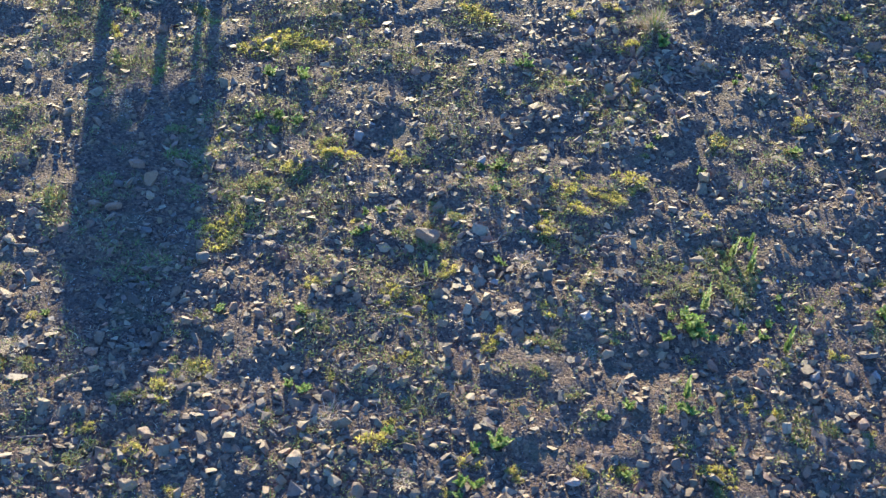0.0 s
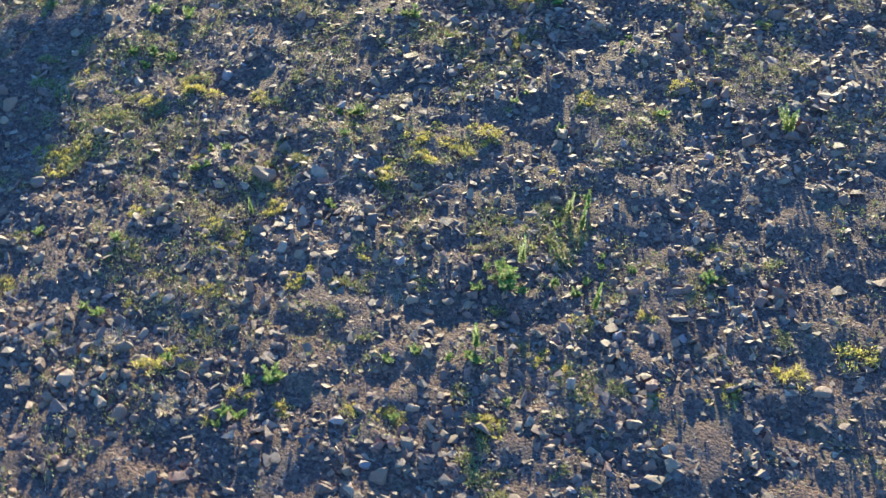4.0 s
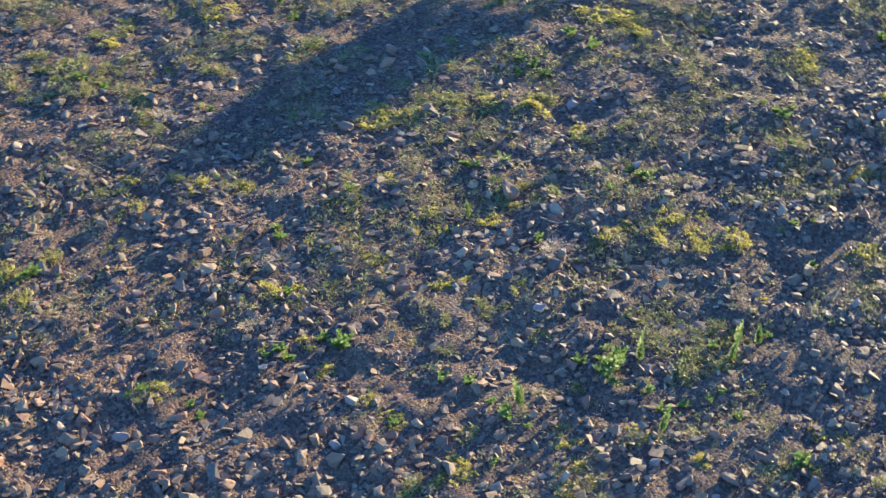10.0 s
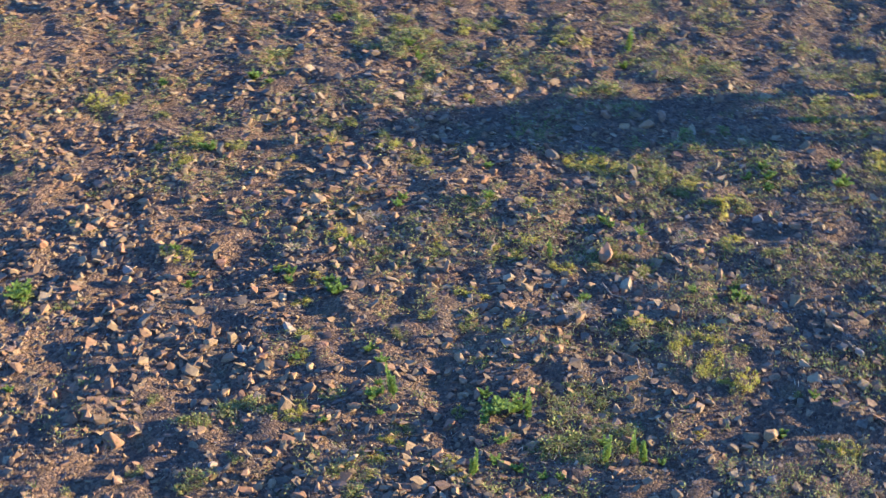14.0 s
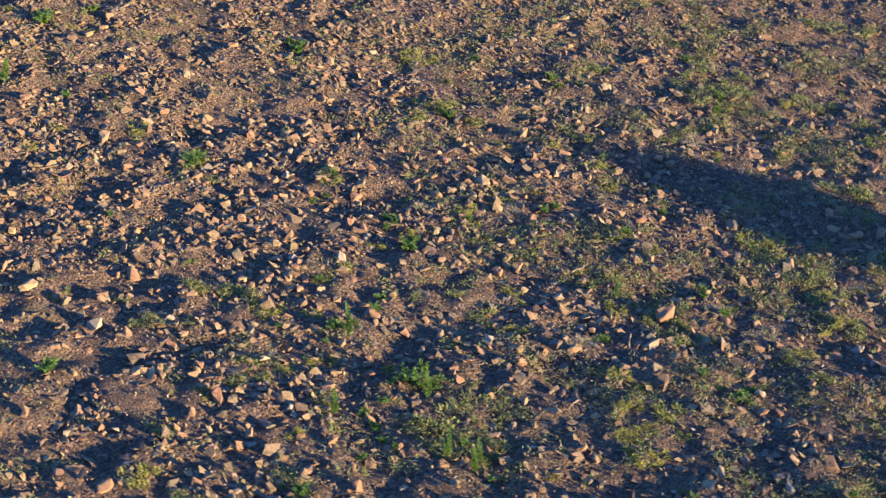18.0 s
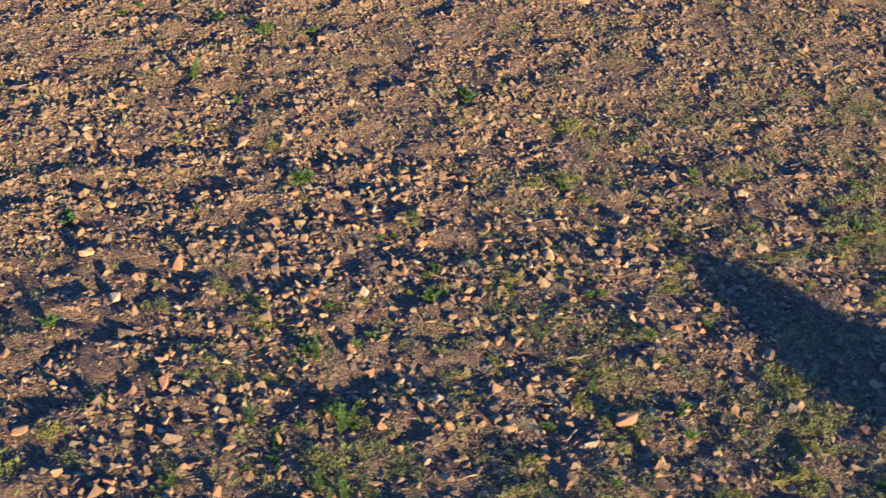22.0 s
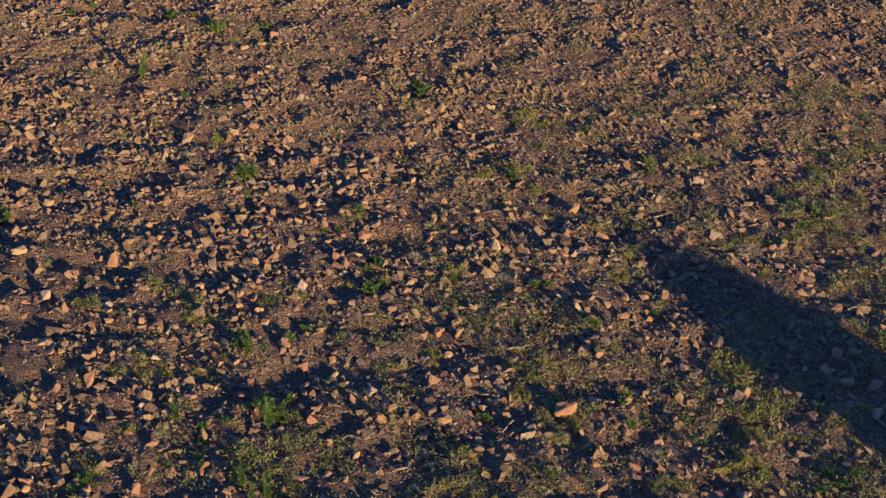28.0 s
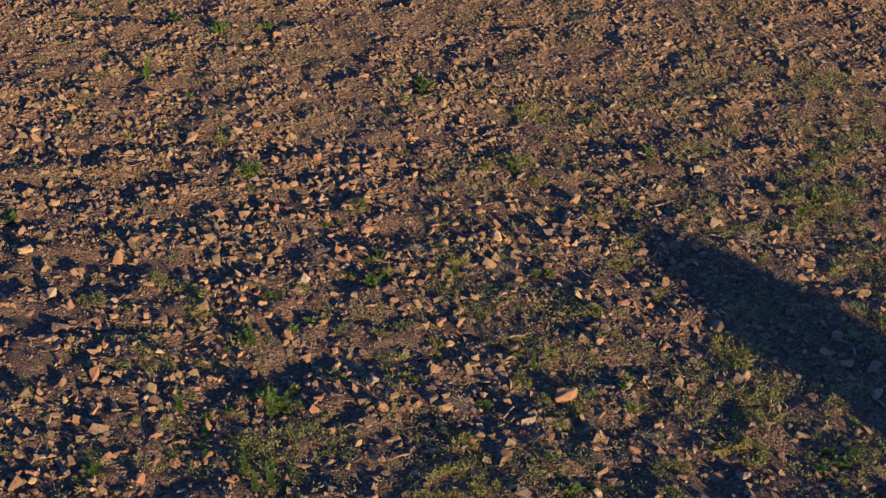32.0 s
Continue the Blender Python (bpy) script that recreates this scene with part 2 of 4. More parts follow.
def scatter(name, label, category, shapes, x, y, size, tilt, sink, mat, seed):
    r = np.random.default_rng(seed)
    n = len(x)
    pick, rot, z = r.integers(0, len(shapes), n), turns(n, tilt, r), ground_height(x, y)
    V, T, base = [], [], 0
    for k, (vs, fs) in enumerate(shapes):
        i = np.nonzero(pick == k)[0]
        if not len(i):
            continue
        v = np.einsum("nij,vj->nvi", rot[i], vs) * size[i][:, None, None]
        low = v[:, :, 2].min(1)
        v += np.stack([x[i], y[i], z[i] - low - sink * size[i]], -1)[:, None]
        V.append(v.reshape(-1, 3))
        T.append((fs[None] + (base + np.arange(len(i)) * len(vs))[:, None, None]).reshape(-1, 3))
        base += len(i) * len(vs)
    ob = new(name, mesh_from(name, np.concatenate(V), np.concatenate(T), mat))
    return tagged(ob, label, category, kind="stuff")


# ---- ground: one sheet, fine where the camera looks ----
def spaced(lo, hi, step):
    core = np.arange(lo, hi + step, step)
    grow = np.cumsum(step * 1.085 ** np.arange(1, 116))
    grow = grow[grow < 2500]
    return np.concatenate([lo - grow[::-1], core, core[-1] + grow])


gx, gy = spaced(-10.2, 9.9, 0.07), spaced(-8.9, 14.5, 0.07)
X, Y = np.meshgrid(gx, gy)
Z = ground_height(X, Y)
nx, ny = len(gx), len(gy)
i = (np.arange(ny - 1)[:, None] * nx + np.arange(nx - 1)[None]).ravel()
ground = new("ground", mesh_from("ground", np.stack([X, Y, Z], -1).reshape(-1, 3), np.stack([i, i + 1, i + 1 + nx, i + nx], -1), SOIL, True))
tagged(ground, "dry grey-brown stony desert soil with fine gravel", "ground", kind="structure")


# ---- loose stones ----
HOLLOW = [(-2.4, -8.8), (7.8, -3.9), (9.7, 4.1), (7.3, 14.3), (-10.0, 11.7), (-7.7, -2.0)]   # the stony hollow, from above


def hollow(x, y):
    """1 in the stony hollow, little outside it."""
    depth = np.full(np.shape(x), 99.0)
    for (ax, ay), (bx, by) in zip(HOLLOW, HOLLOW[1:] + HOLLOW[:1]):
        depth = np.minimum(depth, ((bx - ax) * (y - ay) - (by - ay) * (x - ax)) / math.hypot(bx - ax, by - ay))
    return np.clip(1 + depth / 1.6, 0.08, 1.0)


def spots(n, seed, density):
    r = np.random.default_rng(seed)
    out = []
    while sum(map(len, out)) < n:
        p = np.stack([r.uniform(-10.3, 9.8, n), r.uniform(-8.9, 14.4, n)], -1)
        out.append(p[r.uniform(size=n) < density(p[:, 0], p[:, 1]) * hollow(p[:, 0], p[:, 1])])
    return np.concatenate(out)[:n].T


def stony(x, y):
    patch = np.clip((fbm(x * 1.3, y * 1.3, 41, 4) - 0.42) * 7, 0.05, 1)
    north = np.clip(0.36 + 0.1 * np.maximum(y - 1, -2.5) - 0.05 * x + 0.25 * np.maximum(-1.5 - y, 0), 0.25, 1)
    return patch * north


stones = [rock_shape(11, f, 100 + k, s) for k, (f, s) in enumerate([(0.34, 0), (0.44, 0.2), (0.24, 0), (0.55, 0), (0.36, -0.2), (0.22, 0.1), (0.4, 0), (0.62, 0.1), (0.28, 0.3), (0.48, 0), (0.35, 0.1), (0.26, 0)])]
grit = [rock_shape(5, f, 200 + k) for k, f in enumerate([0.35, 0.5, 0.6, 0.4, 0.3])]

x, y = spots(9000, 1, stony)
scatter("field_stones", "loose angular brown stones lying on the soil", "stones", stones, x, y, rng.lognormal(np.log(0.108), 0.3, len(x)).clip(0.065, 0.2) * np.clip(1.12 - 0.03 * y, 0.8, 1.1), 0.42, 0.2, STONE, 11)
shards = [rock_shape(8, f, 150 + k, s) for k, (f, s) in enumerate([(0.16, 0), (0.22, 0.15), (0.13, -0.1), (0.28, 0), (0.2, 0.25), (0.15, 0.1), (0.32, 0), (0.18, -0.2)])]
x, y = spots(28000, 7, lambda a, b: 0.35 + 0.65 * stony(a, b) + 0.25 * np.clip((b - 3) / 6, 0, 1))
scatter("stone_shards", "flat broken brown stone shards bedded in the soil", "stones", shards, x, y, rng.lognormal(np.log(0.085), 0.34, len(x)).clip(0.04, 0.19), 0.22, 0.05, STONE, 25)
x, y = spots(19000, 2, lambda a, b: 0.2 + 0.8 * stony(a, b))
scatter("small_stones", "small angular brown stone chips on the soil", "stones", stones, x, y, rng.lognormal(np.log(0.052), 0.28, len(x)).clip(0.025, 0.09), 0.42, 0.16, STONE, 12)
chips = [rock_shape(7, f, 230 + k, s) for k, (f, s) in enumerate([(0.3, 0), (0.5, 0.2), (0.25, 0.2), (0.6, 0), (0.4, -0.3), (0.35, 0)])]
x, y = spots(37000, 4, lambda a, b: 0.3 + 0.7 * stony(a, b) + 0.3 * np.clip((b - 3) / 6, 0, 1))
scatter("stone_chips", "thin broken brown stone chips covering the soil", "stones", chips, x, y, rng.lognormal(np.log(0.044), 0.25, len(x)), 0.3, 0.2, STONE, 17)
x, y = spots(50000, 3, lambda a, b: 0.5 + 0.5 * fbm(a * 1.7, b * 1.7, 47, 3))
scatter("gravel", "fine brown gravel strewn over the soil", "gravel", grit, x, y, rng.lognormal(np.log(0.025), 0.35, len(x)), 0.3, 0.2, GRAVEL, 13)


r = np.random.default_rng(19)
a, d = r.uniform(0, 2 * np.pi, 9000), 9 + 40 * r.uniform(0, 1, 9000) ** 2.2
x, y = 0 + d * np.cos(a), 3 + d * np.sin(a)
keep = (x < -10.4) | (x > 10) | (y < -9) | (y > 14.7)
scatter("outlying_stones", "scattered brown stones on the plain round about", "stones", chips, x[keep], y[keep], r.lognormal(np.log(0.12), 0.4, keep.sum()), 0.25, 0.25, STONE, 18)


# ---- grass and litter between the stones ----
def blades(px, py, height, spread, count, seed, lean=0.55, width=0.007, ground=True):
    """Curved blades, many to a tuft, all tufts in one mesh."""
    r = np.random.default_rng(seed)
    k = np.repeat(np.arange(len(px)), count)
    n = len(k)
    a, d = r.uniform(0, 2 * np.pi, n), spread[k] * np.sqrt(r.uniform(0, 1, n))
    bx, by = px[k] + d * np.cos(a), py[k] + d * np.sin(a)
    bz = ground_height(bx, by) - 0.01 if ground else np.full(n, -0.03)
    h = height[k] * r.uniform(0.45, 1.1, n)
    out = a + r.normal(0, 0.8, n)
    bend = lean * h * r.uniform(0.3, 1.4, n)
    w = width * r.uniform(0.7, 1.5, n)
    ox, oy = np.cos(out), np.sin(out)
    sx, sy = -oy * w, ox * w
    mid = np.stack([bx + ox * bend * 0.35, by + oy * bend * 0.35, bz + h * 0.62], -1)
    tip = np.stack([bx + ox * bend, by + oy * bend, bz + h], -1)
    side = np.stack([sx, sy, 0 * sx], -1)
    foot = np.stack([bx, by, bz], -1)
    V = np.stack([foot - side * 0.6, foot + side * 0.6, mid - side * 0.8, mid + side * 0.8, tip], 1).reshape(-1, 3)
    b = (np.arange(n) * 5)[:, None, None]
    T = (b + np.array([[0, 1, 3], [0, 3, 2], [2, 3, 4]])[None]).reshape(-1, 3)
    return V, T


def cushion(cx, cy, spread, rise, count, leaf, seed, steep=1.3, broad=0.22):
    """Small leaves heaped over low mounds, all turned differently."""
    r = np.random.default_rng(seed)
    k = np.repeat(np.arange(len(cx)), count)
    n = len(k)
    a, d = r.uniform(0, 6.28, n), np.sqrt(r.uniform(0, 1, n))
    x, y = cx[k] + spread[k] * d * np.cos(a), cy[k] + spread[k] * d * np.sin(a)
    z = rise[k] * (1 - d * d) * r.uniform(0.2, 1.1, n) + r.uniform(-0.01, 0.05, n)
    at = np.stack([x, y, z], -1)
    out = np.stack([np.cos(a) * d + r.normal(0, 0.6, n), np.sin(a) * d + r.normal(0, 0.6, n), r.uniform(0.12 * steep, steep, n)], -1)
    out /= np.linalg.norm(out, axis=1)[:, None]
    side = np.cross(out, r.normal(size=(n, 3)))
    side /= np.linalg.norm(side, axis=1)[:, None]
    long = leaf * r.uniform(0.5, 1.5, (n, 1))
    V = np.stack([at, at + out * long * 0.5 + side * long * broad, at + out * long, at + out * long * 0.5 - side * long * broad], 1).reshape(-1, 3)
    T = ((np.arange(n) * 4)[:, None, None] + np.array([[0, 1, 2], [0, 2, 3]])[None]).reshape(-1, 3)
    return V, T


def grassy(x, y):
    patch = np.clip((fbm(x * 1.5 + 40, y * 1.5, 61, 4) - 0.5) * 7, 0.04, 1)
    return patch * np.clip(0.55 - 0.05 * (y - 3) + 0.09 * x, 0.2, 1)


x, y = spots(8800, 5, grassy)
spread = rng.uniform(0.025, 0.085, len(x))
V, T = cushion(x, y, spread, rng.uniform(0.015, 0.045, len(x)), 16, 0.028, 21, 0.9, 0.14)
V[:, 2] += np.repeat(ground_height(x, y) + 0.01, 64)
tagged(new("low_growth", mesh_from("low_growth", V, T, GRASS)), "sparse low yellow-green herbs growing between stones", "grass", kind="stuff")
x, y = spots(3500, 8, grassy)
V, T = blades(x, y, rng.uniform(0.03, 0.075, len(x)), rng.uniform(0.02, 0.08, len(x)), 12, 26, 1.2, 0.004)
tagged(new("low_grass", mesh_from("low_grass", V, T, GRASS)), "sparse low green grass growing between stones", "grass", kind="stuff")
x, y = spots(5000, 6, lambda a, b: 0.25 + 0.75 * grassy(a, b))
V, T = blades(x, y, rng.uniform(0.02, 0.045, len(x)), rng.uniform(0.03, 0.14, len(x)), 5, 22, 2.2, 0.004)
tagged(new("dry_grass", mesh_from("dry_grass", V, T, STRAW)), "dry straw-coloured grass bits between stones", "grass", kind="stuff")


# ---- single rocks ----
ROCKS_a = [
    (-1.49, -6.09, 0.23), (-1.29, -5.84, 0.35), (-0.51, -5.73, 0.46), (-2.38, -5.55, 0.15), (-1.94, -5.33, 0.26), (-2.36, -4.77, 0.29), (-2.89, -4.60, 0.18), (-3.45, -3.90, 0.14),
    (-3.00, -3.81, 0.18), (-2.52, -3.79, 0.16), (1.63, -3.75, 0.13), (-0.86, -3.68, 0.17), (-1.37, -3.57, 0.17), (-3.27, -3.48, 0.13), (-0.46, -3.43, 0.18), (-3.58, -3.18, 0.17),
    (-3.31, -2.91, 0.13), (0.62, -2.88, 0.15), (-3.22, -2.82, 0.13), (-0.61, -2.76, 0.13), (-3.33, -2.70, 0.19), (1.14, -2.48, 0.14), (-3.04, -2.33, 0.13), (-2.65, -2.30, 0.15),
    (0.17, -2.26, 0.14), (-3.79, -2.26, 0.18), (-1.02, -2.25, 0.15), (-3.28, -2.25, 0.14), (-4.15, -2.07, 0.15), (-0.35, -2.06, 0.17), (-4.79, -2.05, 0.15), (-1.85, -1.97, 0.15),
]
ROCKS_b = [
    (-0.38, -1.93, 0.17), (-2.53, -1.89, 0.13), (0.27, -1.86, 0.13), (-1.90, -1.80, 0.14), (0.73, -1.73, 0.13), (-2.66, -1.72, 0.17), (-4.55, -1.71, 0.14), (-4.07, -1.69, 0.15),
    (-5.11, -1.63, 0.14), (0.78, -1.62, 0.14), (-5.64, -1.62, 0.16), (1.71, -1.62, 0.15), (1.36, -1.61, 0.13), (0.66, -1.54, 0.16), (-2.38, -1.43, 0.13), (-4.00, -1.38, 0.15),
    (-3.82, -1.35, 0.18), (0.38, -1.34, 0.16), (-0.25, -1.32, 0.13), (-2.14, -1.32, 0.13), (-2.36, -1.27, 0.13), (1.43, -1.15, 0.20), (3.23, -1.11, 0.17), (-1.67, -0.95, 0.13),
    (-6.17, -0.94, 0.25), (-2.25, -0.94, 0.14), (1.65, -0.86, 0.14), (-2.20, -0.81, 0.15), (2.73, -0.68, 0.13), (-4.55, -0.59, 0.16), (-5.53, -0.49, 0.17), (-5.37, -0.48, 0.14),
]
ROCKS_c = [
    (-1.89, -0.38, 0.14), (0.94, -0.36, 0.16), (-1.24, -0.32, 0.15), (-5.20, -0.17, 0.13), (-3.85, -0.15, 0.16), (-1.76, -0.13, 0.14), (5.93, -0.12, 0.25), (-4.56, -0.07, 0.17),
    (-3.37, -0.01, 0.15), (-4.90, 0.01, 0.19), (-4.10, 0.07, 0.14), (-2.89, 0.13, 0.17), (1.07, 0.13, 0.13), (0.70, 0.15, 0.14), (-0.75, 0.17, 0.13), (-5.00, 0.20, 0.16),
    (-4.88, 0.21, 0.13), (2.64, 0.22, 0.17), (-2.30, 0.28, 0.14), (0.34, 0.31, 0.21), (1.37, 0.36, 0.18), (1.66, 0.37, 0.15), (-1.81, 0.41, 0.14), (-2.43, 0.43, 0.16),
    (-1.35, 0.45, 0.24), (-1.03, 0.49, 0.17), (0.80, 0.51, 0.16), (-4.45, 0.52, 0.13), (-3.47, 0.54, 0.14), (1.77, 0.61, 0.19), (-4.96, 0.61, 0.13), (3.14, 0.62, 0.13),
]
ROCKS_d = [
    (-5.55, 0.66, 0.18), (-5.31, 0.66, 0.13), (-5.38, 0.78, 0.16), (-0.84, 0.84, 0.18), (-3.66, 0.87, 0.16), (-5.03, 0.88, 0.14), (-4.07, 0.91, 0.14), (1.35, 0.98, 0.17),
    (-0.82, 0.99, 0.18), (1.13, 1.06, 0.15), (0.43, 1.09, 0.16), (-0.43, 1.17, 0.19), (-3.00, 1.17, 0.13), (1.38, 1.17, 0.14), (0.27, 1.18, 0.18), (-3.85, 1.19, 0.13),
    (-2.80, 1.20, 0.13), (-3.47, 1.31, 0.13), (-1.50, 1.32, 0.14), (-5.53, 1.38, 0.13), (-3.64, 1.41, 0.19), (-5.98, 1.48, 0.14), (1.36, 1.48, 0.13), (-0.39, 1.50, 0.14),
    (-1.19, 1.51, 0.16), (-1.32, 1.52, 0.13), (-0.07, 1.54, 0.14), (-1.76, 1.55, 0.13), (-1.53, 1.59, 0.15), (-3.36, 1.59, 0.14), (-6.38, 1.61, 0.14), (1.43, 1.61, 0.18),
]
ROCKS_e = [
    (-1.13, 1.62, 0.14), (-2.97, 1.69, 0.13), (-6.12, 1.70, 0.13), (-1.87, 1.79, 0.15), (1.33, 1.83, 0.13), (0.40, 1.86, 0.14), (-2.99, 1.90, 0.13), (0.77, 1.94, 0.14),
    (-3.82, 2.00, 0.17), (-5.82, 2.01, 0.16), (0.88, 2.02, 0.13), (3.35, 2.04, 0.20), (3.75, 2.04, 0.16), (-3.68, 2.04, 0.13), (-0.82, 2.19, 0.14), (0.25, 2.23, 0.15),
    (4.39, 2.27, 0.25), (-2.15, 2.31, 0.14), (-6.06, 2.33, 0.18), (-3.63, 2.34, 0.22), (0.82, 2.35, 0.17), (0.13, 2.37, 0.14), (-2.06, 2.41, 0.14), (-4.96, 2.42, 0.18),
    (-0.45, 2.44, 0.17), (-0.76, 2.44, 0.14), (3.69, 2.48, 0.20), (-5.21, 2.49, 0.22), (3.39, 2.49, 0.20), (3.98, 2.49, 0.16), (-6.32, 2.52, 0.21), (-3.58, 2.66, 0.15),
]
ROCKS_f = [
    (4.15, 2.66, 0.19), (-0.24, 2.72, 0.25), (-0.08, 2.75, 0.14), (3.01, 2.81, 0.18), (-1.13, 2.81, 0.13), (-0.88, 2.85, 0.15), (-1.63, 2.86, 0.13), (-4.62, 2.89, 0.28),
    (-1.48, 2.94, 0.15), (-3.44, 2.98, 0.15), (-0.63, 3.03, 0.15), (-0.82, 3.04, 0.16), (-3.69, 3.11, 0.17), (3.70, 3.14, 0.16), (3.06, 3.15, 0.17), (1.10, 3.16, 0.19),
    (3.20, 3.22, 0.13), (-1.32, 3.27, 0.24), (-0.00, 3.28, 0.13), (-1.12, 3.31, 0.18), (-0.69, 3.33, 0.21), (-3.76, 3.34, 0.18), (-2.96, 3.34, 0.15), (-2.30, 3.36, 0.16),
    (-0.94, 3.36, 0.14), (-3.90, 3.36, 0.13), (0.17, 3.37, 0.18), (-4.64, 3.39, 0.18), (-0.63, 3.45, 0.13), (0.46, 3.46, 0.14), (1.58, 3.46, 0.14), (2.43, 3.46, 0.14),
]
ROCKS_g = [
    (4.21, 3.49, 0.19), (-0.17, 3.51, 0.13), (-0.64, 3.59, 0.13), (-1.46, 3.67, 0.17), (-2.86, 3.70, 0.18), (-1.19, 3.70, 0.15), (-6.64, 3.72, 0.15), (1.73, 3.75, 0.16),
    (2.84, 3.80, 0.13), (0.66, 3.80, 0.20), (-0.23, 3.82, 0.14), (-3.62, 3.88, 0.14), (-1.23, 3.93, 0.17), (-3.50, 3.95, 0.16), (-3.35, 3.95, 0.16), (-1.47, 4.01, 0.15),
    (-0.94, 4.06, 0.19), (3.97, 4.06, 0.15), (-3.15, 4.10, 0.17), (-1.32, 4.15, 0.14), (2.50, 4.19, 0.13), (-1.86, 4.20, 0.17), (-4.61, 4.22, 0.17), (-0.79, 4.29, 0.22),
    (-2.37, 4.30, 0.15), (2.66, 4.36, 0.21), (3.20, 4.40, 0.14), (-1.34, 4.50, 0.14), (-3.37, 4.57, 0.13), (-0.51, 4.58, 0.15), (-2.68, 4.58, 0.18), (-1.95, 4.60, 0.16),
]
ROCKS_h = [
    (-3.62, 4.75, 0.16), (-2.25, 4.81, 0.18), (2.66, 4.84, 0.18), (-4.79, 4.85, 0.15), (1.09, 4.92, 0.17), (-1.77, 4.99, 0.18), (-2.37, 5.00, 0.22), (1.24, 5.09, 0.14),
    (-2.43, 5.16, 0.22), (-1.67, 5.20, 0.14), (-2.66, 5.28, 0.17), (4.65, 5.31, 0.17), (-6.47, 5.32, 0.16), (1.02, 5.32, 0.13), (-4.16, 5.38, 0.15), (-2.33, 5.43, 0.19),
    (-4.52, 5.49, 0.19), (-1.84, 5.53, 0.13), (-1.59, 5.54, 0.13), (-2.88, 5.64, 0.14), (-1.77, 5.69, 0.20), (-3.00, 5.73, 0.17), (5.48, 5.73, 0.16), (-2.04, 5.75, 0.16),
    (-4.91, 5.77, 0.24), (6.52, 5.84, 0.20), (4.73, 5.85, 0.17), (1.70, 5.85, 0.14), (2.97, 6.00, 0.19), (-4.30, 6.03, 0.24), (-1.90, 6.05, 0.20), (-4.04, 6.17, 0.19),
]
ROCKS_i = [
    (4.63, 6.32, 0.18), (-1.46, 6.56, 0.16), (-5.15, 6.59, 0.21), (-6.76, 6.60, 0.22), (5.49, 6.64, 0.18), (3.66, 6.73, 0.17), (4.08, 6.84, 0.21), (2.21, 6.85, 0.18),
    (-1.06, 6.86, 0.16), (4.35, 6.96, 0.22), (-1.25, 7.05, 0.18), (-5.67, 7.08, 0.22), (-6.99, 7.11, 0.15), (-0.90, 7.12, 0.15), (2.61, 7.41, 0.17), (-6.68, 7.91, 0.23),
    (4.51, 8.05, 0.18), (-1.93, 8.25, 0.17), (0.93, 8.49, 0.16), (-0.67, 8.61, 0.16), (-4.77, 8.74, 0.21), (-4.54, 8.77, 0.20), (2.19, 8.85, 0.20), (-4.30, 8.97, 0.18),
    (-7.78, 9.23, 0.26), (2.77, 9.25, 0.20), (-4.13, 9.32, 0.18), (-6.31, 9.39, 0.20), (-7.15, 9.59, 0.28), (-7.80, 9.71, 0.28), (4.02, 9.76, 0.19), (-8.46, 9.80, 0.29),
]
ROCKS_j = [
    (3.41, 10.02, 0.26), (-7.02, 10.02, 0.19), (1.41, 10.12, 0.21), (3.85, 10.43, 0.23), (2.74, 10.49, 0.21), (5.46, 10.52, 0.23), (5.00, 10.58, 0.20), (4.79, 10.96, 0.20),
]
ROCKS_k = [
    (-3.10, -4.45, 0.21), (-1.35, -4.07, 0.21), (-2.06, -2.65, 0.20), (1.83, -2.61, 0.21), (-3.81, -1.87, 0.12), (-0.44, -1.67, 0.19), (-4.49, -1.37, 0.18), (-1.83, -1.17, 0.11),
    (-1.18, -1.09, 0.11), (-4.07, -0.99, 0.13), (0.91, -0.83, 0.15), (-2.36, -0.76, 0.17), (0.90, -0.67, 0.16), (2.58, -0.61, 0.12), (-5.56, -0.60, 0.15), (-0.88, -0.55, 0.13),
    (-1.43, -0.52, 0.12), (-2.58, -0.44, 0.15), (3.39, -0.32, 0.16), (-2.08, -0.25, 0.17), (-3.49, -0.20, 0.10), (-1.25, -0.13, 0.12), (0.02, -0.12, 0.28), (-2.98, -0.02, 0.10),
    (-2.70, 0.12, 0.11), (2.84, 0.20, 0.16), (-2.96, 0.23, 0.14), (0.32, 0.47, 0.15), (-5.00, 0.49, 0.14), (-5.14, 0.51, 0.15), (1.96, 0.54, 0.22), (-2.76, 0.61, 0.20),
]
ROCKS_l = [
    (3.40, 0.77, 0.18), (-6.12, 0.84, 0.13), (3.13, 0.87, 0.26), (-4.90, 0.95, 0.13), (2.37, 0.96, 0.12), (-0.16, 1.05, 0.18), (2.94, 1.10, 0.19), (-3.27, 1.30, 0.13),
    (-6.24, 1.35, 0.15), (4.59, 1.37, 0.24), (-1.36, 1.39, 0.17), (3.13, 1.48, 0.24), (3.36, 1.51, 0.19), (1.82, 1.56, 0.24), (-2.20, 1.70, 0.13), (-0.34, 1.92, 0.11),
    (-2.82, 2.01, 0.12), (-1.60, 2.23, 0.13), (-1.56, 2.40, 0.11), (-5.37, 2.57, 0.13), (3.25, 2.79, 0.18), (-4.75, 2.80, 0.18), (1.46, 3.04, 0.14), (-1.49, 3.24, 0.13),
    (1.79, 3.30, 0.17), (1.49, 3.32, 0.14), (-4.79, 3.36, 0.18), (1.11, 3.39, 0.14), (-3.93, 3.48, 0.16), (2.26, 3.50, 0.12), (1.20, 3.51, 0.16), (4.34, 3.63, 0.17),
]
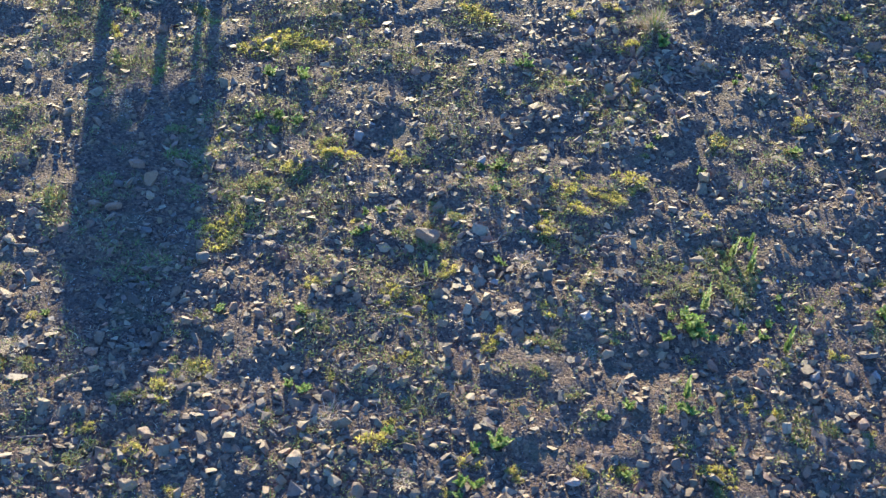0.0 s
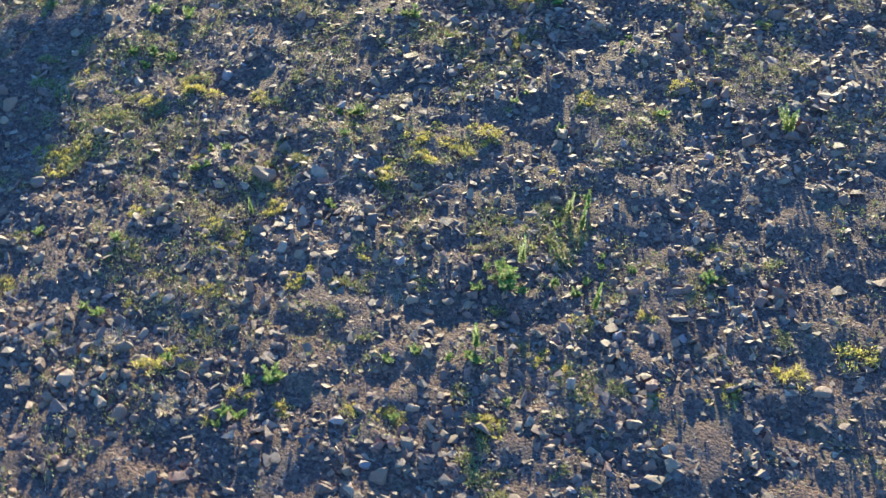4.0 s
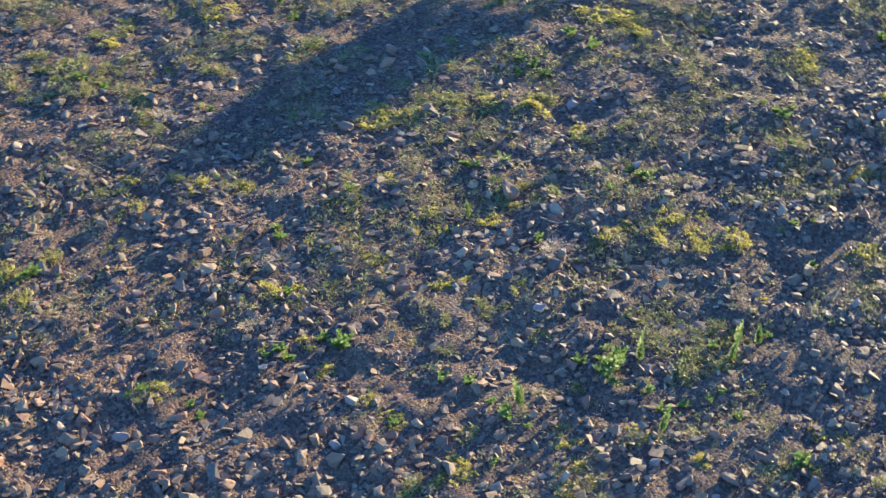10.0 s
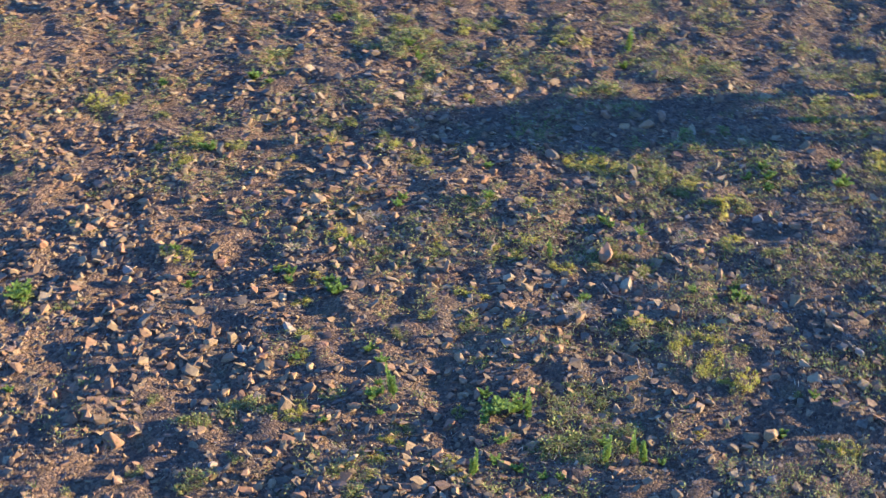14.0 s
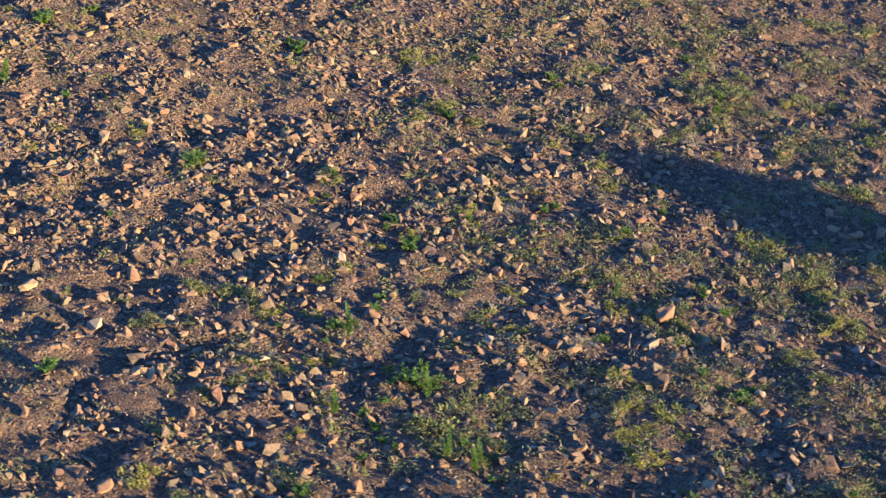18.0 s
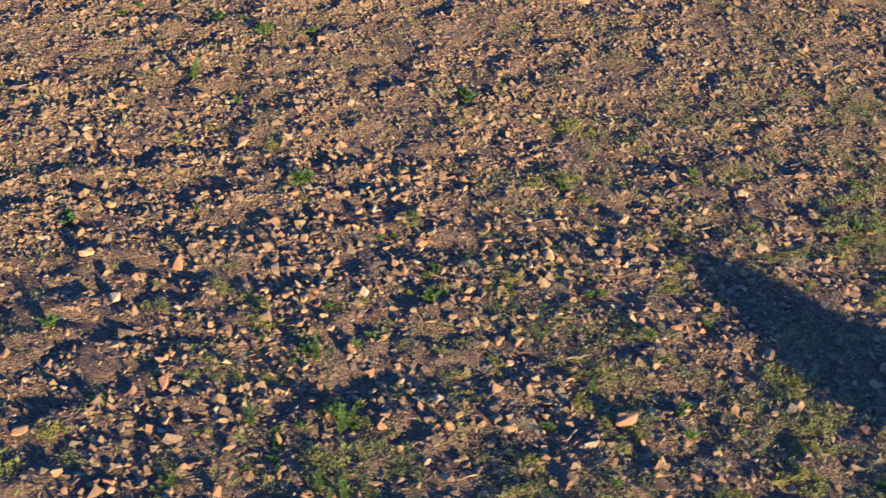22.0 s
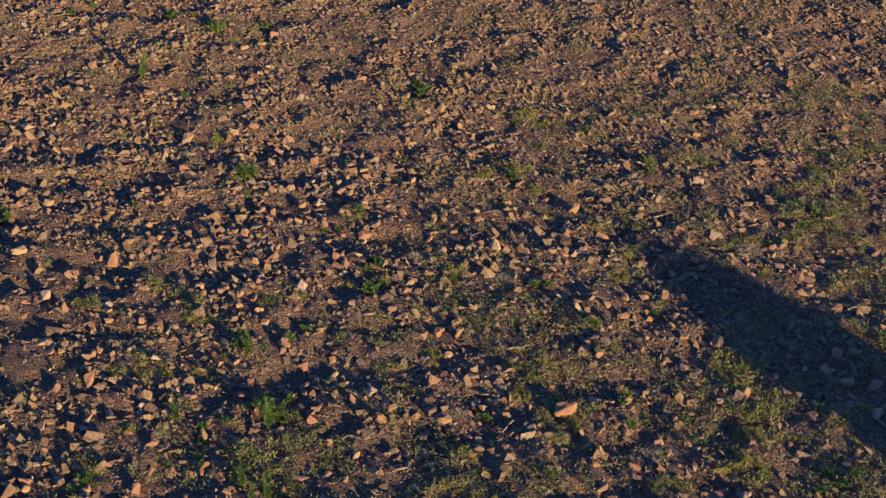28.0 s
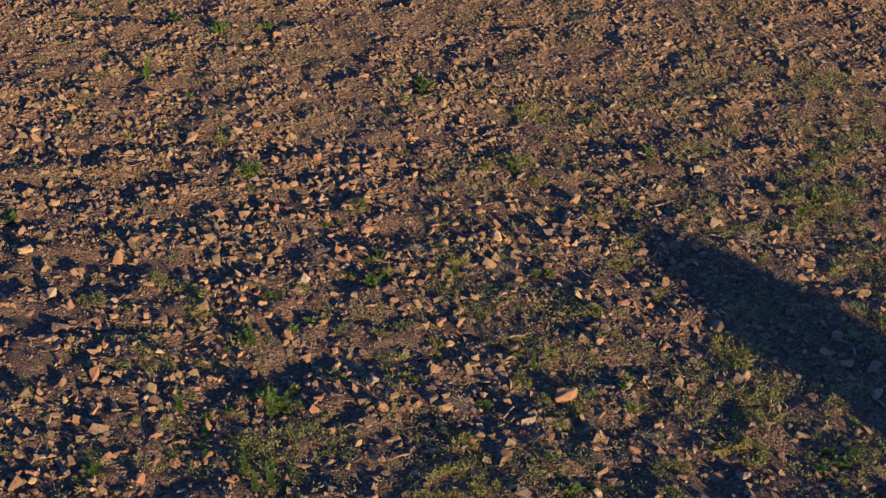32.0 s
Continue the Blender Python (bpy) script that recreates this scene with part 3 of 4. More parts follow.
ROCKS_m = [
    (-6.82, 3.82, 0.14), (4.15, 3.83, 0.15), (0.78, 4.28, 0.16), (-4.48, 4.30, 0.16), (0.36, 4.41, 0.18), (1.14, 4.67, 0.13), (-3.10, 4.76, 0.21), (0.76, 4.77, 0.16),
    (3.46, 5.10, 0.16), (-3.14, 5.35, 0.19), (-7.12, 5.90, 0.21), (-1.11, 6.57, 0.16), (-1.46, 7.13, 0.21), (-2.96, 7.50, 0.15), (2.27, 7.50, 0.17), (2.56, 7.73, 0.22),
    (-2.67, 7.89, 0.17), (-6.64, 8.11, 0.27), (0.23, 8.83, 0.18), (-0.75, 8.99, 0.18), (2.22, 10.28, 0.29), (5.48, 10.67, 0.20), (0.98, 11.40, 0.25), (5.08, 11.69, 0.29),
    (0.18, 11.73, 0.30), (4.10, 12.04, 0.29), (4.66, 12.07, 0.26), (5.18, 12.24, 0.30),
]
ROCKS_ALL = ROCKS_a + ROCKS_b + ROCKS_c + ROCKS_d + ROCKS_e + ROCKS_f + ROCKS_g + ROCKS_h + ROCKS_i + ROCKS_j + ROCKS_k + ROCKS_l + ROCKS_m
PALE_ROCKS = [
    (-8.07, 9.21, 0.15), (-5.78, 1.61, 0.18), (-5.04, 1.48, 0.10), (-3.46, 2.35, 0.12), (-2.98, 4.27, 0.15), (-0.93, 0.14, 0.11), (-5.09, -1.38, 0.11), (4.50, 9.14, 0.09),
    (2.81, -0.56, 0.08), (1.33, -0.45, 0.07), (2.64, -3.20, 0.12), (1.69, -1.18, 0.15), (1.69, -1.44, 0.09), (0.23, -1.56, 0.13), (0.38, -4.54, 0.13), (-0.38, -2.97, 0.11),
    (-3.17, -5.42, 0.18), (-2.71, -2.90, 0.11), (-3.58, -3.31, 0.13), (-2.00, 0.11, 0.13), (-0.09, 2.29, 0.12), (-2.95, 2.15, 0.15), (-4.30, -0.37, 0.10), (1.39, -0.23, 0.09),
    (-4.80, -0.76, 0.12),
]
PALE_ROCKS_ALL = PALE_ROCKS


def worn_rock(name, flat, seed, mat, points=15):
    """An angular rock, about 1 m across, with broken faces and worn edges."""
    r = np.random.default_rng(seed)
    vs, fs = rock_shape(points, flat, seed, r.uniform(-0.25, 0.25) if points < 20 else 0.0)
    bm = bmesh.new()
    vv = [bm.verts.new(v) for v in vs]
    for f in fs:
        bm.faces.new([vv[i] for i in f])
    bmesh.ops.dissolve_limit(bm, angle_limit=0.3, verts=bm.verts, edges=bm.edges)
    bmesh.ops.bevel(bm, geom=list(bm.edges), offset=0.035, segments=1, profile=0.6, affect="EDGES", clamp_overlap=True)
    bmesh.ops.triangulate(bm, faces=bm.faces)
    bmesh.ops.subdivide_edges(bm, edges=[e for e in bm.edges if e.calc_length() > 0.3], cuts=1, use_grid_fill=True)
    bmesh.ops.triangulate(bm, faces=bm.faces)
    for v in bm.verts:
        v.co += v.normal * 0.05 * noise.noise(v.co * 4 + Vector((seed, 0, 0)))
    low = min(v.co.z for v in bm.verts)
    for v in bm.verts:
        v.co.z -= low
    me = bpy.data.meshes.new(name)
    bm.to_mesh(me)
    bm.free()
    me.materials.append(mat)
    return me


FLATS = [0.3, 0.4, 0.5, 0.34, 0.6, 0.26, 0.44, 0.36, 0.52, 0.3]
rock_meshes = [worn_rock("rock", f, 300 + k, ROCK) for k, f in enumerate(FLATS)]
pale_meshes = [worn_rock("pale_rock", f, 330 + k, PALE) for k, f in enumerate([0.55, 0.45, 0.65, 0.5])]


def set_rocks(rows, meshes, name, labels, group, seed):
    r = np.random.default_rng(seed)
    for px, py, size in rows:
        k = int(r.integers(len(meshes)))
        if size > 0.25:
            k = k // 2 * 2 % 4 + (1 if name == "rock" and k % 2 else 0)
        ob = new(name, meshes[k])
        m = pose(px, py, gz(px, py) - 0.13 * size, r.normal(0, 14), r.normal(0, 14), r.uniform(0, 360))
        ob.matrix_world = m @ Matrix.Diagonal((size, size, size * (r.uniform(0.9, 1.25) if size < 0.25 else 0.62), 1))
        word = "large" if size > 0.2 else "fist-sized" if size < 0.125 else "middle-sized"
        tagged(ob, labels[k % len(labels)].format(word), "rock", group)


set_rocks(ROCKS_ALL, rock_meshes, "rock", ["{} angular brown rock half sunk in stony soil", "{} flat reddish-brown rock slab lying on soil"], "rocks on the ground", 5)
set_rocks(PALE_ROCKS_ALL, pale_meshes, "pale_rock", ["{} pale tan angular rock lying on stony soil"], "pale rocks on the ground", 6)
LESSER_ROCKS_a = [
    (-1.77, -6.34, 0.12), (2.28, -3.36, 0.12), (-0.13, -2.67, 0.11), (-0.07, -2.58, 0.12), (-2.26, -2.52, 0.12), (0.23, -2.48, 0.09), (0.44, -2.39, 0.11), (-3.96, -2.29, 0.12),
    (-0.30, -2.23, 0.11), (-3.40, -2.07, 0.12), (-2.50, -2.02, 0.10), (-5.09, -2.00, 0.12), (-3.25, -1.94, 0.11), (-4.75, -1.94, 0.12), (-4.41, -1.85, 0.12), (-5.09, -1.77, 0.11),
    (-2.73, -1.52, 0.11), (-6.37, -1.51, 0.11), (-3.63, -1.39, 0.11), (0.23, -1.36, 0.09), (0.30, -1.24, 0.12), (-2.10, -0.96, 0.11), (0.27, -0.90, 0.10), (2.27, -0.88, 0.09),
    (-0.96, -0.87, 0.09), (0.15, -0.82, 0.08), (-1.37, -0.77, 0.08), (-0.88, -0.76, 0.12), (-1.15, -0.73, 0.09), (-4.78, -0.63, 0.11), (1.03, -0.56, 0.09), (-4.21, -0.55, 0.11),
]
LESSER_ROCKS_b = [
    (2.28, -0.54, 0.11), (-0.48, -0.48, 0.10), (-1.27, -0.48, 0.10), (-3.95, -0.47, 0.10), (-3.52, -0.39, 0.10), (-0.52, -0.39, 0.12), (3.00, -0.32, 0.12), (0.62, -0.25, 0.11),
    (-1.53, -0.22, 0.10), (-3.10, -0.17, 0.09), (-0.61, -0.12, 0.12), (-2.18, -0.05, 0.11), (-4.47, 0.03, 0.10), (-0.83, 0.04, 0.11), (1.36, 0.17, 0.11), (-2.71, 0.23, 0.11),
    (-3.29, 0.24, 0.10), (2.69, 0.44, 0.12), (-2.64, 0.45, 0.11), (2.31, 0.53, 0.12), (0.62, 0.58, 0.11), (2.57, 0.61, 0.10), (-2.31, 0.66, 0.11), (2.34, 0.69, 0.10),
    (-5.21, 0.90, 0.11), (-2.99, 0.91, 0.12), (-4.64, 0.95, 0.11), (-5.12, 1.05, 0.12), (-4.98, 1.17, 0.11), (-5.92, 1.23, 0.09), (-2.63, 1.28, 0.11), (-0.59, 1.38, 0.09),
]
LESSER_ROCKS_c = [
    (-3.59, 1.65, 0.12), (0.03, 1.70, 0.11), (-1.48, 1.70, 0.11), (0.29, 1.71, 0.12), (-3.46, 1.85, 0.12), (-4.07, 1.88, 0.12), (-0.96, 1.91, 0.11), (-3.63, 1.94, 0.10),
    (1.08, 1.99, 0.12), (-3.52, 2.06, 0.12), (-4.12, 2.06, 0.12), (0.59, 2.14, 0.12), (-3.70, 2.17, 0.09), (-1.73, 2.21, 0.11), (-0.87, 2.29, 0.12), (0.00, 2.35, 0.09),
    (-1.71, 2.39, 0.11), (1.06, 2.40, 0.12), (-1.27, 2.63, 0.12), (-0.47, 2.71, 0.12), (-3.43, 2.74, 0.08), (-2.60, 2.83, 0.12), (0.01, 2.92, 0.11), (-1.06, 2.93, 0.12),
    (0.39, 2.97, 0.10), (3.15, 2.99, 0.10), (-1.80, 3.02, 0.10), (3.50, 3.02, 0.11), (-0.14, 3.04, 0.12), (0.16, 3.25, 0.11), (3.13, 3.27, 0.09), (-0.55, 3.29, 0.12),
]
LESSER_ROCKS_d = [
    (0.29, 3.29, 0.11), (-1.50, 3.50, 0.11), (-3.15, 3.71, 0.10), (-0.68, 3.75, 0.12), (-1.27, 3.81, 0.10), (-1.33, 4.01, 0.10), (2.94, 4.10, 0.12), (-0.07, 4.22, 0.12),
    (-3.21, 4.28, 0.12), (-3.57, 4.45, 0.12), (2.68, 4.51, 0.11), (-1.47, 4.60, 0.11),
]
LESSER_ROCKS_ALL = LESSER_ROCKS_a + LESSER_ROCKS_b + LESSER_ROCKS_c + LESSER_ROCKS_d
x, y, size = np.array(LESSER_ROCKS_ALL).T
scatter("lesser_rocks", "smaller angular brown rocks lying among the gravel", "rocks", [rock_shape(15, f, 260 + k, s) for k, (f, s) in enumerate([(0.6, 0), (0.5, 0.2), (0.7, 0), (0.45, -0.2)])], x, y, size * 1.08, 0.25, 0.12, LESSER, 24)


# stones of the ground near the middle of the place, each by itself
r = np.random.default_rng(15)
stone_meshes = [mesh_from("stone", vs - [0, 0, vs[:, 2].min()], fs, ROCK) for vs, fs in stones]
for px, py in zip(*(v[:300] for v in spots(600, 16, lambda a, b: ((a > -5.5) & (a < 2.5) & (b > -2) & (b < 4.5)) * (0.3 + 0.7 * stony(a, b))))):
    size = float(r.lognormal(np.log(0.105), 0.22))
    ob = new("stone", stone_meshes[int(r.integers(len(stone_meshes)))])
    ob.matrix_world = pose(px, py, gz(px, py) - 0.12 * size, r.normal(0, 14), r.normal(0, 14), r.uniform(0, 360)) @ Matrix.Scale(size, 4)
    ob.parent = ground


# the upright pale slab near the middle
ob = new("pale_rock", worn_rock("upright_rock", 0.8, 347, ROCK, 11))
dims = [max(v.co[i] for v in ob.data.vertices) - min(v.co[i] for v in ob.data.vertices) for i in range(3)]
ob.matrix_world = pose(0.0, 0.0, gz(0, 0) - 0.03, 14, 6, 8) @ Matrix.Diagonal((0.25 / dims[0], 0.15 / dims[1], 0.2 / dims[2], 1))
tagged(ob, "upright tan slab of rock set in stony soil", "rock", "pale rocks on the ground")

# ---- single plants ----
WEEDS_a = [
    (-0.52, -4.79, 0.21), (-1.59, -4.58, 0.09), (-1.82, -4.45, 0.09), (-2.74, -3.67, 0.15), (0.72, -3.49, 0.16), (0.82, -3.40, 0.13), (1.00, -3.32, 0.09), (0.04, -3.29, 0.12),
    (-1.31, -3.01, 0.09), (-1.29, -2.81, 0.11), (2.95, -1.76, 0.21), (5.75, -1.73, 0.13), (0.04, -1.64, 0.10), (-4.57, -1.62, 0.17), (3.28, -1.56, 0.19), (-0.03, -1.54, 0.16),
    (0.04, -1.51, 0.12), (0.16, -1.45, 0.10), (-3.89, -1.27, 0.10), (-3.56, -1.25, 0.08), (-0.17, -1.12, 0.12), (-3.62, -1.10, 0.10), (2.45, -1.02, 0.14), (-3.61, -0.85, 0.12),
    (2.57, -0.71, 0.14), (-3.63, -0.63, 0.13), (-2.88, -0.44, 0.21), (-2.89, -0.27, 0.11), (-3.03, -0.26, 0.26), (-0.80, -0.18, 0.11), (-0.87, -0.14, 0.09), (0.68, -0.13, 0.14),
]
WEEDS_b = [
    (0.62, 0.21, 0.11), (0.70, 0.32, 0.14), (-3.37, 0.76, 0.10), (-3.47, 0.78, 0.15), (-6.38, 0.95, 0.22), (-3.99, 1.02, 0.10), (-2.95, 1.03, 0.14), (4.66, 1.88, 0.14),
    (1.17, 2.10, 0.12), (-2.14, 2.13, 0.23), (-0.20, 2.54, 0.14), (-1.21, 2.55, 0.12), (-0.07, 2.57, 0.13), (-2.22, 2.66, 0.13), (-2.10, 2.72, 0.14), (-6.73, 3.33, 0.20),
    (-6.76, 3.49, 0.16), (-2.84, 3.53, 0.11), (-2.66, 3.61, 0.10), (-5.21, 3.78, 0.10), (-2.42, 4.03, 0.12), (-2.44, 4.17, 0.10), (3.29, 4.39, 0.16), (3.51, 4.67, 0.17),
    (1.45, 5.60, 0.12), (1.41, 5.83, 0.20), (-5.14, 7.09, 0.15), (-1.76, 7.58, 0.18), (-1.78, 7.71, 0.24), (-5.93, 7.76, 0.17), (-5.05, 9.41, 0.31), (-4.32, 9.63, 0.18),
]
WEEDS_c = [
    (-7.41, 9.76, 0.17), (-5.86, 9.91, 0.24),
]
WEEDS_d = [
    (-2.25, -6.63, 0.15), (-2.46, -5.09, 0.08), (-0.42, -5.02, 0.14), (-1.57, -4.80, 0.08), (0.28, -3.94, 0.08), (0.83, -3.62, 0.10), (-2.89, -1.94, 0.09), (5.59, -1.71, 0.11),
    (-0.12, -1.36, 0.07), (-2.90, -1.36, 0.12), (4.50, -0.93, 0.13), (-3.42, -0.56, 0.11), (-2.73, -0.35, 0.10), (-3.23, -0.28, 0.11), (-2.83, -0.08, 0.14), (-3.61, 0.62, 0.08),
    (-3.22, 0.88, 0.09), (-2.79, 1.26, 0.13), (-1.98, 2.29, 0.13), (-2.16, 2.87, 0.10), (2.56, 3.12, 0.10), (1.01, 3.14, 0.08), (-3.92, 4.82, 0.29), (-0.43, 5.12, 0.20),
    (-1.82, 7.87, 0.14), (-7.21, 10.18, 0.13),
]
WEEDS_e = [
    (2.16, -5.32, 0.17), (-1.99, -2.73, 0.13), (2.69, -0.92, 0.16), (2.87, -0.79, 0.15), (0.83, -0.06, 0.10), (0.44, 1.69, 0.13), (-3.30, 1.79, 0.10), (3.78, 6.04, 0.15),
    (0.60, 6.71, 0.14),
]
WEEDS_ALL = WEEDS_a + WEEDS_b + WEEDS_c + WEEDS_d + WEEDS_e
TALL_WEEDS = [
    (-2.98, -1.80, 0.10), (-3.12, -1.49, 0.10), (-2.99, -0.61, 0.11), (-3.91, -0.56, 0.10), (-0.32, 0.50, 0.08), (-3.35, 0.63, 0.11), (-5.89, 7.57, 0.14),
]
TALL_WEEDS_b = [
    (-2.86, -1.63, 0.09), (5.08, 2.02, 0.13),
]
TALL_WEEDS_ALL = TALL_WEEDS + TALL_WEEDS_b
YELLOW_CLUMPS_a = [
    (0.78, -4.79, 0.23), (-0.26, -4.60, 0.26), (-0.18, -4.44, 0.18), (-2.69, -4.27, 0.24), (1.91, -4.15, 0.42), (-2.56, -4.13, 0.20), (-0.55, -3.86, 0.23), (-1.90, -3.32, 0.20),
    (3.34, -2.41, 0.37), (3.60, -2.22, 0.44), (-1.33, -2.15, 0.29), (-2.34, -2.09, 0.13), (-0.88, -1.96, 0.14), (3.78, -1.95, 0.37), (-4.23, -1.88, 0.16), (-1.35, -1.84, 0.27),
    (-1.22, -1.76, 0.21), (-1.10, -1.72, 0.17), (-0.84, -1.56, 0.29), (-6.12, -1.55, 0.43), (-1.08, -1.36, 0.27), (5.57, -1.25, 0.30), (1.09, -1.12, 0.21), (-0.90, -1.09, 0.20),
    (-5.83, -0.88, 0.31), (-0.93, -0.86, 0.25), (-4.36, -0.78, 0.18), (1.63, -0.73, 0.30), (1.85, -0.64, 0.27), (-5.57, -0.34, 0.23), (-3.86, -0.31, 0.14), (1.97, -0.27, 0.25),
]
YELLOW_CLUMPS_b = [
    (2.98, -0.24, 0.16), (-5.43, -0.19, 0.09), (2.47, -0.12, 0.12), (-3.13, -0.00, 0.16), (-5.04, 0.05, 0.10), (0.83, 0.10, 0.12), (-0.41, 0.20, 0.16), (-3.91, 0.31, 0.21),
    (-4.15, 0.32, 0.19), (-0.46, 0.35, 0.21), (1.86, 0.78, 0.27), (-1.35, 0.87, 0.25), (-0.51, 0.87, 0.24), (1.93, 0.93, 0.30), (-0.17, 0.97, 0.26), (-1.36, 1.02, 0.18),
    (5.57, 1.07, 0.20), (2.15, 1.13, 0.28), (-0.43, 1.14, 0.19), (-3.60, 1.18, 0.19), (0.60, 1.23, 0.20), (-4.00, 1.27, 0.25), (1.95, 1.28, 0.37), (-4.14, 1.33, 0.20),
    (-0.86, 1.56, 0.15), (0.31, 1.65, 0.16), (-0.78, 1.69, 0.20), (-3.31, 1.74, 0.17), (-3.21, 1.81, 0.19), (-2.93, 1.95, 0.18), (-0.36, 2.25, 0.20), (-2.44, 2.30, 0.19),
]
YELLOW_CLUMPS_c = [
    (-2.04, 2.44, 0.20), (5.07, 2.68, 0.23), (-1.20, 2.72, 0.28), (0.76, 2.87, 0.25), (-2.04, 2.89, 0.12), (4.92, 3.00, 0.31), (2.61, 3.26, 0.12), (0.85, 3.34, 0.28),
    (-2.48, 3.87, 0.22), (2.43, 3.92, 0.19), (0.57, 4.12, 0.23), (1.19, 4.14, 0.20), (-0.01, 4.19, 0.17), (4.45, 4.34, 0.27), (-0.11, 4.99, 0.18), (-0.88, 5.28, 0.27),
    (-0.39, 5.35, 0.35), (-5.59, 5.52, 0.14), (-0.70, 5.69, 0.28), (-5.82, 5.84, 0.24), (-4.44, 5.85, 0.27), (-5.43, 6.23, 0.19), (-4.70, 6.79, 0.15), (-0.06, 6.90, 0.33),
    (-0.18, 7.05, 0.34), (-7.67, 8.23, 0.14), (-4.75, 9.16, 0.16), (-5.47, 9.91, 0.18),
]
YELLOW_CLUMPS_d = [
    (-2.79, -6.01, 0.23), (0.41, -5.20, 0.19), (3.02, -3.30, 0.22), (-1.52, -2.08, 0.23), (-3.96, -0.44, 0.16), (-1.63, 0.23, 0.23), (-1.20, 2.42, 0.19),
]
YELLOW_CLUMPS_ALL = YELLOW_CLUMPS_a + YELLOW_CLUMPS_b + YELLOW_CLUMPS_c + YELLOW_CLUMPS_d
GRASS_CLUMPS_a = [
    (-1.94, -3.15, 0.22), (5.71, -3.02, 0.27), (5.65, -2.58, 0.32), (4.98, -2.28, 0.34), (-4.97, -2.25, 0.21), (-4.41, -2.08, 0.21), (6.42, -2.04, 0.25), (-2.89, -1.73, 0.21),
    (5.57, -1.63, 0.23), (-2.77, -1.61, 0.31), (-2.62, -1.49, 0.24), (0.34, -1.45, 0.16), (-3.04, -1.45, 0.31), (-0.91, -1.37, 0.23), (-2.69, -1.34, 0.25), (-5.58, -1.31, 0.25),
    (-3.27, -1.28, 0.21), (-2.94, -1.21, 0.22), (-2.24, -1.12, 0.24), (0.88, -1.12, 0.22), (-3.17, -1.11, 0.33), (-2.94, -1.00, 0.44), (-2.70, -0.92, 0.28), (1.92, -0.86, 0.35),
    (-2.35, -0.86, 0.28), (4.42, -0.78, 0.24), (-1.04, -0.74, 0.23), (-3.30, -0.56, 0.18), (0.15, -0.53, 0.25), (-0.14, -0.53, 0.25), (-3.98, -0.25, 0.20), (0.12, -0.20, 0.29),
]
GRASS_CLUMPS_b = [
    (1.81, -0.17, 0.30), (2.28, -0.13, 0.28), (3.47, -0.06, 0.22), (-0.18, 0.01, 0.23), (2.04, 0.18, 0.37), (-5.05, 0.18, 0.15), (-2.40, 0.21, 0.23), (-4.74, 0.23, 0.26),
    (-4.46, 0.25, 0.23), (2.20, 0.36, 0.33), (-4.21, 0.42, 0.18), (-4.50, 0.51, 0.30), (-1.89, 0.58, 0.23), (2.12, 0.65, 0.31), (-1.74, 0.74, 0.28), (-1.96, 1.06, 0.22),
    (1.88, 1.08, 0.32), (-2.42, 1.11, 0.20), (0.47, 1.20, 0.15), (-4.86, 1.38, 0.15), (-5.37, 1.49, 0.19), (-4.11, 1.52, 0.32), (-5.23, 1.53, 0.26), (0.37, 1.66, 0.20),
    (-4.45, 1.67, 0.15), (0.10, 1.68, 0.19), (-4.15, 1.78, 0.32), (-4.44, 1.90, 0.29), (-4.61, 1.91, 0.19), (-5.46, 2.06, 0.16), (-4.67, 2.08, 0.27), (-1.24, 2.16, 0.22),
]
GRASS_CLUMPS_c = [
    (1.22, 2.30, 0.20), (-6.03, 2.32, 0.20), (-1.40, 2.50, 0.20), (-4.58, 2.57, 0.15), (-4.76, 2.82, 0.14), (0.76, 2.88, 0.26), (0.95, 2.96, 0.23), (-0.56, 2.98, 0.17),
    (-0.12, 3.02, 0.21), (5.31, 3.02, 0.24), (0.78, 3.05, 0.21), (5.11, 3.51, 0.25), (1.08, 3.54, 0.30), (3.60, 3.56, 0.19), (1.15, 3.70, 0.17), (2.15, 3.80, 0.22),
    (2.92, 3.93, 0.23), (2.58, 3.96, 0.25), (4.81, 4.05, 0.23), (5.06, 4.07, 0.25), (3.12, 4.09, 0.33), (3.77, 4.22, 0.32), (4.68, 4.24, 0.37), (-0.05, 4.36, 0.17),
    (3.41, 4.38, 0.23), (5.47, 4.50, 0.19), (3.61, 4.51, 0.36), (4.74, 4.55, 0.25), (-3.96, 4.75, 0.33), (3.69, 4.78, 0.46), (3.96, 4.87, 0.37), (-0.08, 4.91, 0.21),
]
GRASS_CLUMPS_d = [
    (3.89, 5.15, 0.36), (4.25, 5.27, 0.35), (-0.58, 5.43, 0.23), (-0.31, 5.44, 0.23), (3.69, 5.56, 0.40), (1.38, 5.63, 0.13), (1.84, 5.74, 0.25), (1.99, 6.03, 0.17),
    (2.19, 6.04, 0.35), (3.71, 6.12, 0.33), (4.20, 6.17, 0.25), (7.13, 6.19, 0.47), (-0.02, 6.24, 0.19), (6.41, 6.71, 0.34), (-4.46, 9.59, 0.27),
]
